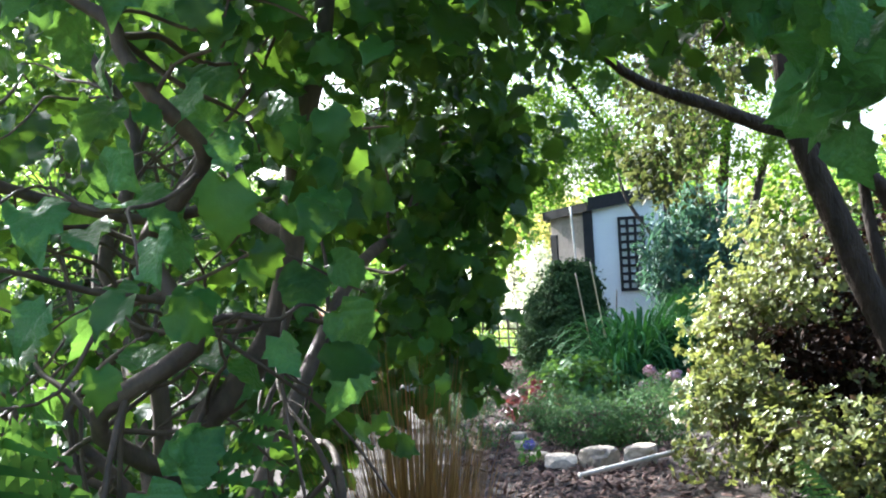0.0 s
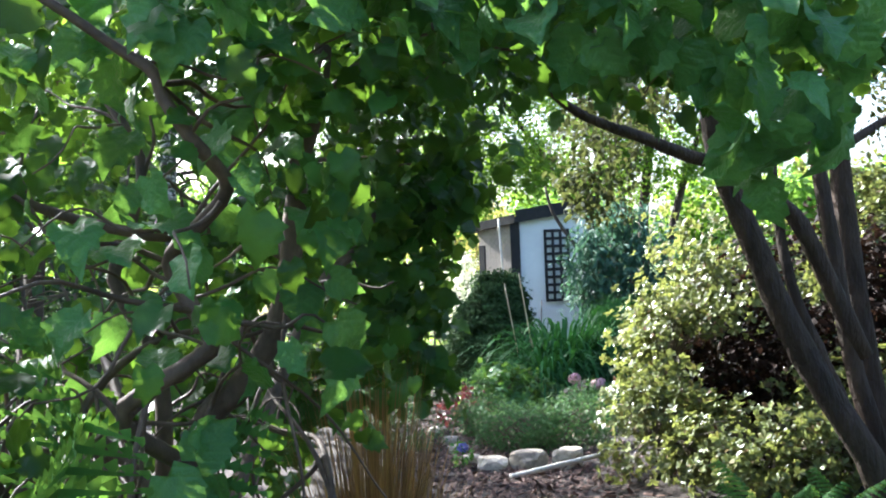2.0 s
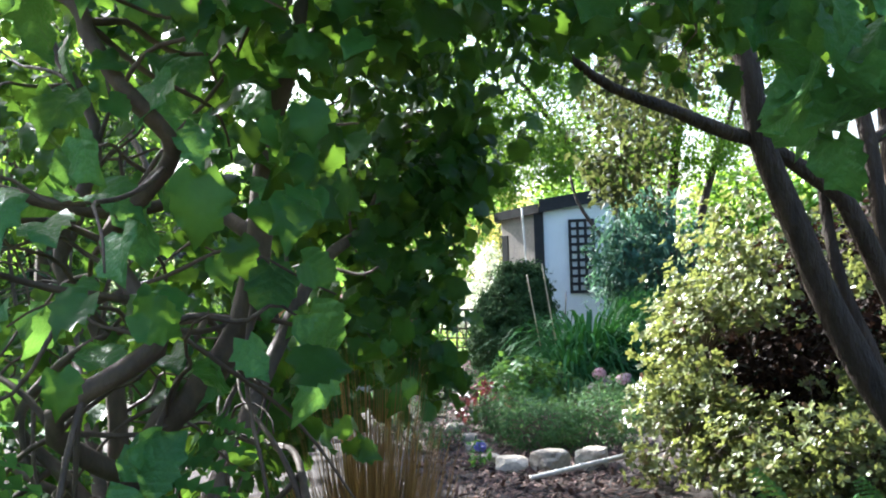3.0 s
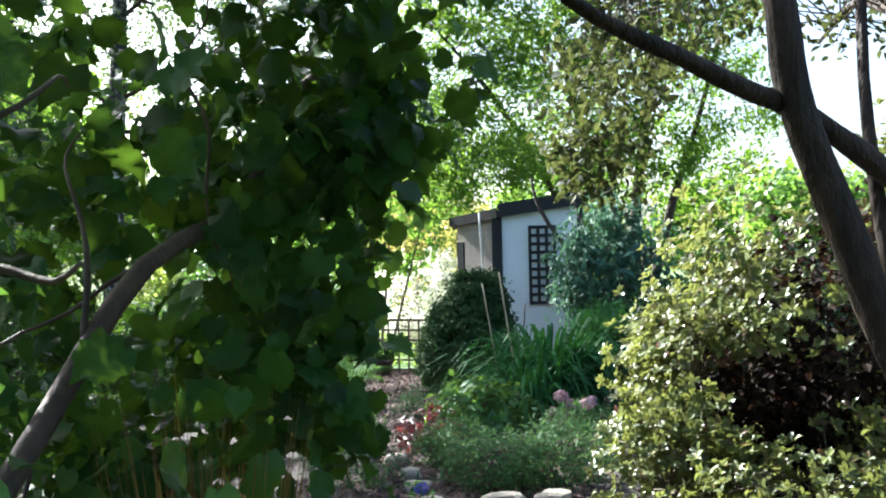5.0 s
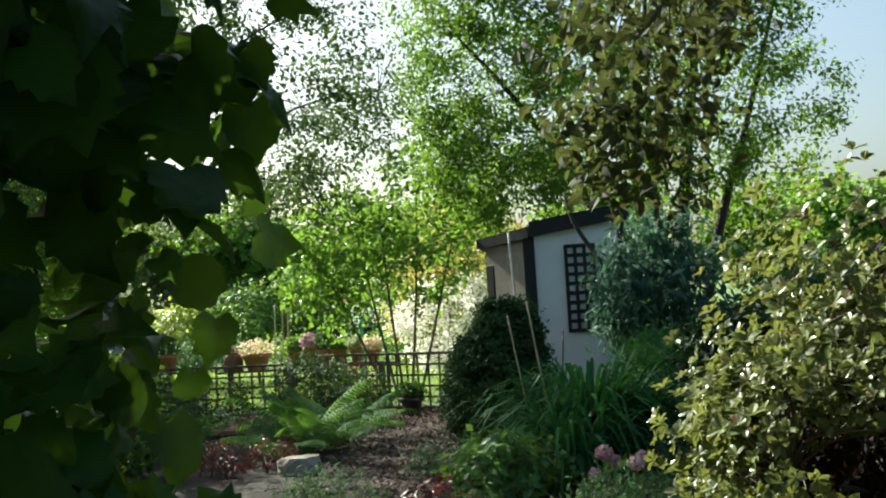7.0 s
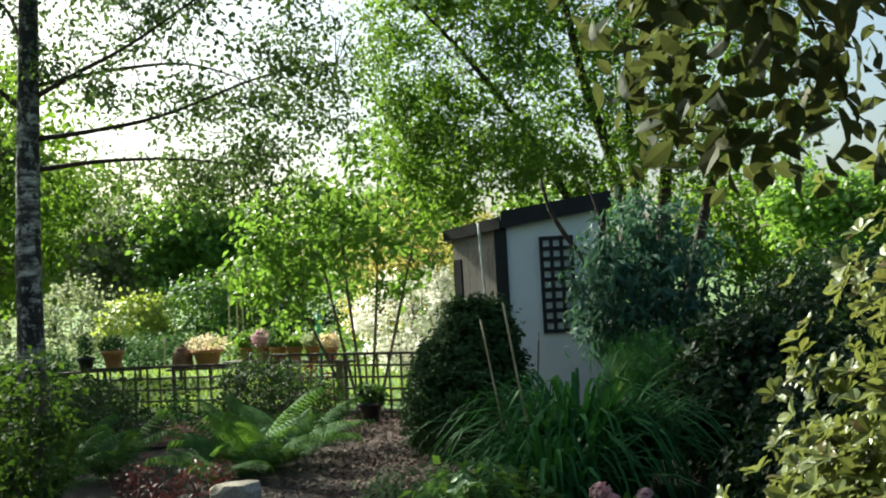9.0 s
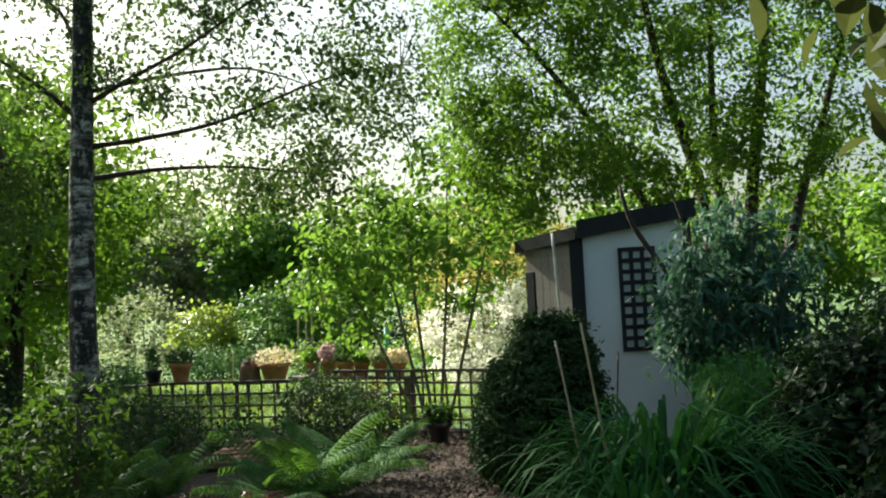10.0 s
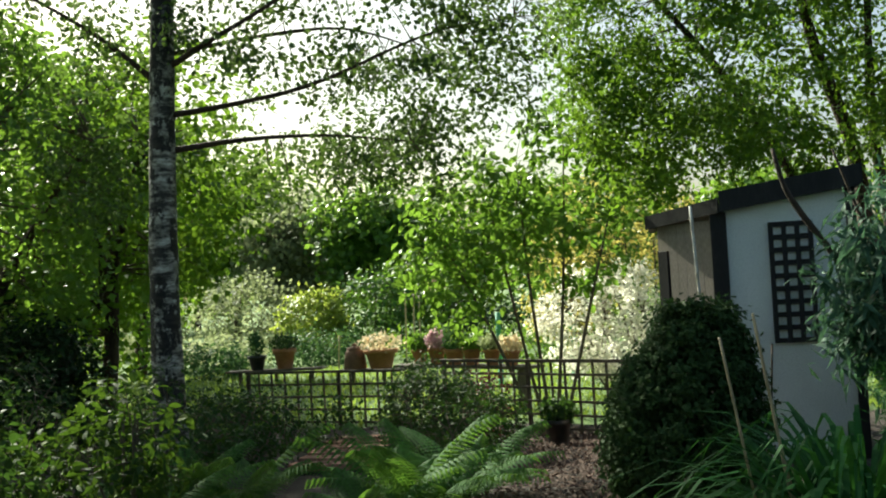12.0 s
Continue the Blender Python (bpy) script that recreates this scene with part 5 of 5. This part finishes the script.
# ---- canes and netting tubes in the beds ----
for i, (x, y, h) in enumerate(((-7.9, 17.0, 1.9), (-7.7, 17.1, 1.9), (-7.5, 16.9, 1.8), (-6.0, 15.0, 1.5), (-9.3, 15.5, 0.9))):
    cane((x + 0.05, y, h - 0.5), (x, y, -0.5), 0.022, "bed_cane", "pale cane standing in a vegetable bed")
cane((-4.2, 9.5, 0.95), (-4.2, 9.5, -0.5), 0.05, "netting_tube", "green plastic netting tube round a young plant", M_GREENTUBE, "plant guard")
cane((-2.9, 10.5, 1.1), (-2.9, 10.5, -0.5), 0.05, "netting_tube", "green plastic netting tube round a young plant", M_GREENTUBE, "plant guard")


# ---- sunlit beds and shrubs of the far garden ----
def far_bush(x, y, r, h, mat, label, n=120, per=22, size=0.16, name="far_shrub", outline=RHOMB):
    z = ground_z(x, y)
    shrub(name, (x, y, z), label, "shrub", [((x, y, z + h * 0.45), (r, r * 0.8, h * 0.55)), ((x + r * 0.4, y, z + h * 0.6), (r * 0.55, r * 0.5, h * 0.42))], n, per, r * 0.16, size, outline, mat, 5, "garden shrubs", shell=0.6)


far_bush(-13.2, 25, 1.15, 2.1, M_YELLOW, "yellow-green sunlit shrub across the lawn", 200)
far_bush(-11.4, 26, 1.5, 2.6, M_FRESH, "green rounded shrub across the lawn", 200)
far_bush(-16.5, 27, 1.8, 2.8, M_PALE, "pale grey-green shrub across the lawn", 220)
far_bush(-19.0, 24, 1.5, 2.4, M_PALE, "pale feathery shrub across the lawn", 180)
far_bush(-9.2, 27, 1.5, 1.9, M_TREE, "green rounded shrub across the lawn", 160)
far_bush(-6.5, 26, 2.2, 1.3, M_DARK, "low dark clipped hedge across the lawn", 220)
far_bush(-2.0, 27, 2.5, 1.4, M_TREE, "low green hedge across the lawn", 220)
far_bush(-10.8, 18, 1.3, 0.8, M_SILVER, "low silvery planting in a bed", 140, 20, 0.12)
far_bush(-7.8, 19, 1.4, 0.7, M_TREE, "low green planting in a bed", 140, 20, 0.12)
far_bush(-4.5, 17, 1.5, 0.9, M_LIME, "low lime-green planting in a bed", 140, 20, 0.12)
far_bush(-13.6, 18, 1.4, 0.7, M_PALE, "low lime-green planting in a bed", 140, 20, 0.12)
far_bush(-12.4, 14.5, 1.1, 0.7, M_SILVER, "low silvery planting in a bed", 120, 20, 0.12)
far_bush(-1.2, 13, 1.6, 1.4, M_PALE, "pale cream-flowered shrub in a bed", 180, 20, 0.12)
far_bush(1.2, 12, 1.6, 2.0, M_LIME, "yellow-green sunlit shrub in a bed", 180, 20, 0.14)


def far_tree(x, y, h, r, mat, label, n=330, per=26, size=0.28, low=0.25):
    z = ground_z(x, y)
    t = thing("garden_tree", (x, y, z), label, "tree", "garden trees")
    ls = [stem("trunk", [(x, y, z - 0.05), (x + 0.2, y, z + h * 0.4), (x, y, z + h * 0.85)], [0.024 * h, 0.014 * h, 0.01], M_BARK, t, 9, 14)]
    for k in range(4):
        a = rng.uniform(0, tau)
        ls.append(stem("limb", [(x + 0.1, y, z + h * 0.3), (x + cos(a) * r * 0.4, y + sin(a) * r * 0.4, z + h * 0.5), (x + cos(a) * r * 0.75, y + sin(a) * r * 0.75, z + h * 0.68)], [0.014 * h, 0.004 * h], M_BARK, t, 6, 9))
    blobs = [((x, y, z + h * 0.6), (r * 0.75, r * 0.75, h * 0.38))]
    for k in range(7):
        a = rng.uniform(0, tau)
        blobs.append(((x + cos(a) * r * 0.6, y + sin(a) * r * 0.6, z + h * rng.uniform(low + 0.1, 0.85)), (r * 0.45, r * 0.45, h * 0.17)))
    crown("foliage", t, blobs, n, per, r * 0.10, size, RHOMB, mat, 0.45, 0.6, np.concatenate(ls), 0.02)


far_tree(-12.4, 32, 6.6, 2.9, M_LIME, "rounded green tree beyond the lawn", 500)
far_tree(-16.5, 34, 6.4, 3.2, M_PALE, "grey-green willow-like tree beyond the lawn", 650)
far_tree(-21.5, 38, 8.8, 4.0, M_TREE, "green tree beyond the lawn", 650)
far_tree(-5.0, 36, 6.5, 3.2, M_LIME, "yellow-green tree beyond the lawn", 420)
far_tree(2.5, 30, 6.0, 3.2, M_LIME, "yellow-green tree beyond the lawn", 420)
far_tree(11.6, 24, 5.2, 2.9, M_LIME, "bright green rounded tree beyond the shrubs", 460)
far_tree(15.5, 26, 5.4, 3.2, M_TREE, "bright green rounded tree beyond the shrubs", 380)
far_tree(-9.6, 4.6, 6.2, 2.6, M_TREE, "dark green shady tree beside the birch", 520, 26, 0.15, 0.05)
far_tree(-12.5, 8.0, 7.0, 2.8, M_TREE, "dark green shady tree beside the birch", 520, 26, 0.16, 0.05)
far_tree(-14.5, 15.0, 7.5, 2.8, M_TREE, "green tree at the garden edge", 420, 26, 0.2, 0.05)

# ---- brick steps beside the fence ----
def build_steps():
    base = (-4.35, -0.4, -0.30)
    t = thing("brick_steps", base, "old red brick steps leading down to the trellis fence", "steps")
    me = box_mesh("brick", (0.205, 0.10, 0.065), M_BRICK, 0.006)
    bed = box_mesh("bed", (0.86, 0.56, 0.13), M_MULCH, 0.01)
    for s in range(6):
        z = -0.03 * s + 0.02
        part("bed", bed, t, at=(-0.10 * s, 0.20 + s * 0.58, z - 0.045))
        for i in range(4):
            for j in range(2):
                ob = part("brick", me, t, at=(-0.32 + i * 0.215 - 0.10 * s, -0.03 + s * 0.58 + j * 0.105, z + 0.045 + rng.uniform(-0.004, 0.004)))
                ob.rotation_euler = (0, 0, rng.normal() * 0.02)


build_steps()


# ---- unseen hedges, added to close and shade the garden at the sides and behind ----
def hedge(a, b, depth, h, label, n, size=0.16):
    a, b = np.array(a, float), np.array(b, float)
    base = (*((a + b) / 2), ground_z(*((a + b) / 2)))
    t = thing("hedge", base, label, "hedge", "boundary hedges")
    blobs, k = [], max(3, int(np.linalg.norm(b - a) / 1.1))
    for i in range(k + 1):
        p = a + (b - a) * i / k
        hh = h * rng.uniform(0.85, 1.15)
        blobs.append(((p[0], p[1], hh * 0.48 - 0.1), (depth, depth, hh * 0.55)))
        if i % 2 == 0:
            stem("stem", [(p[0], p[1], -0.5), (p[0] + 0.1, p[1], hh * 0.4), (p[0], p[1] + 0.1, hh * 0.8)], [0.05, 0.02], M_BARK, t, 6, 6)
    crown("foliage", t, blobs, n, 24, 0.16, size, RHOMB, M_DARK, 0.6, 0.3)


hedge((-8.6, -20.0), (-9.0, -7.2), 0.9, 2.6, "tall dark green hedge added out of view to enclose the garden", 1100)
hedge((4.9, -19.0), (5.4, -3.5), 0.9, 3.2, "tall dark green hedge added out of view to enclose the garden", 1100)
hedge((-8.0, -24.2), (5.8, -24.0), 0.9, 2.2, "tall dark green hedge added out of view to enclose the garden", 800)
for x, y, h, m in ((-30, 52, 9, M_TREE), (-22, 56, 8, M_DARK), (-13, 58, 9, M_TREE), (-4, 56, 8, M_LIME), (5, 55, 8, M_TREE), (14, 50, 8, M_TREE), (24, 46, 8, M_DARK), (-38, 46, 10, M_DARK), (-27, 36, 8, M_TREE), (20, 34, 6, M_LIME)):
    far_tree(x, y, h, h * 0.62, m, "broad green tree on the far boundary", 300, 22, 0.45, 0.0)
for x, y, rx in ((-5.5, 0.2, 0.6), (-5.6, 1.8, 0.9), (-6.6, 0.8, 0.9), (-7.9, 2.4, 1.0)):
    shrub("border_shrub", on(x, y), "dark leafy border shrub in dappled shade", "shrub", [((x, y, ground_z(x, y) + 0.35), (rx, rx * 0.8, 0.45))], 130, 18, 0.09, 0.07, OVAL, M_DARK, 5, "border shrubs")

far_tree(-9.4, 1.2, 5.8, 2.0, M_LIME, "leafy green tree beside the birch", 560, 26, 0.12, 0.12)
for x, y, rx, h in ((-8.4, 0.8, 0.8, 1.5), (-9.8, 1.6, 1.2, 2.0)):
    shrub("laurel", on(x, y), "dark green laurel shrub under the trees", "shrub", [((x, y, h * 0.45 - 0.2), (rx, rx * 0.8, h * 0.58))], 380, 20, 0.11, 0.10, OVAL, M_LAUREL, 6, "shaded shrubs", gaps=-0.3)

# two trees added out of view to keep sun off path, border and hazel
far_tree(-6.3, -4.9, 6.6, 1.15, M_TREE, "unseen green tree added to shade the path and border", 170, 24, 0.13, 0.45)
far_tree(-6.2, -9.3, 7.2, 2.5, M_TREE, "unseen green tree added to shade the path and border", 620, 28, 0.13, 0.3)
# added backing shrub: blocks bright background seen through the hazel
shrub("shade_backing_shrub", on(-3.3, -11.2), "dense dark shrub added to darken the gaps behind the hazel", "shrub", [((-3.3, -11.2, 1.3), (0.9, 0.8, 1.4))], 170, 20, 0.13, 0.10, OVAL, M_DARK, 7, gaps=0.0)
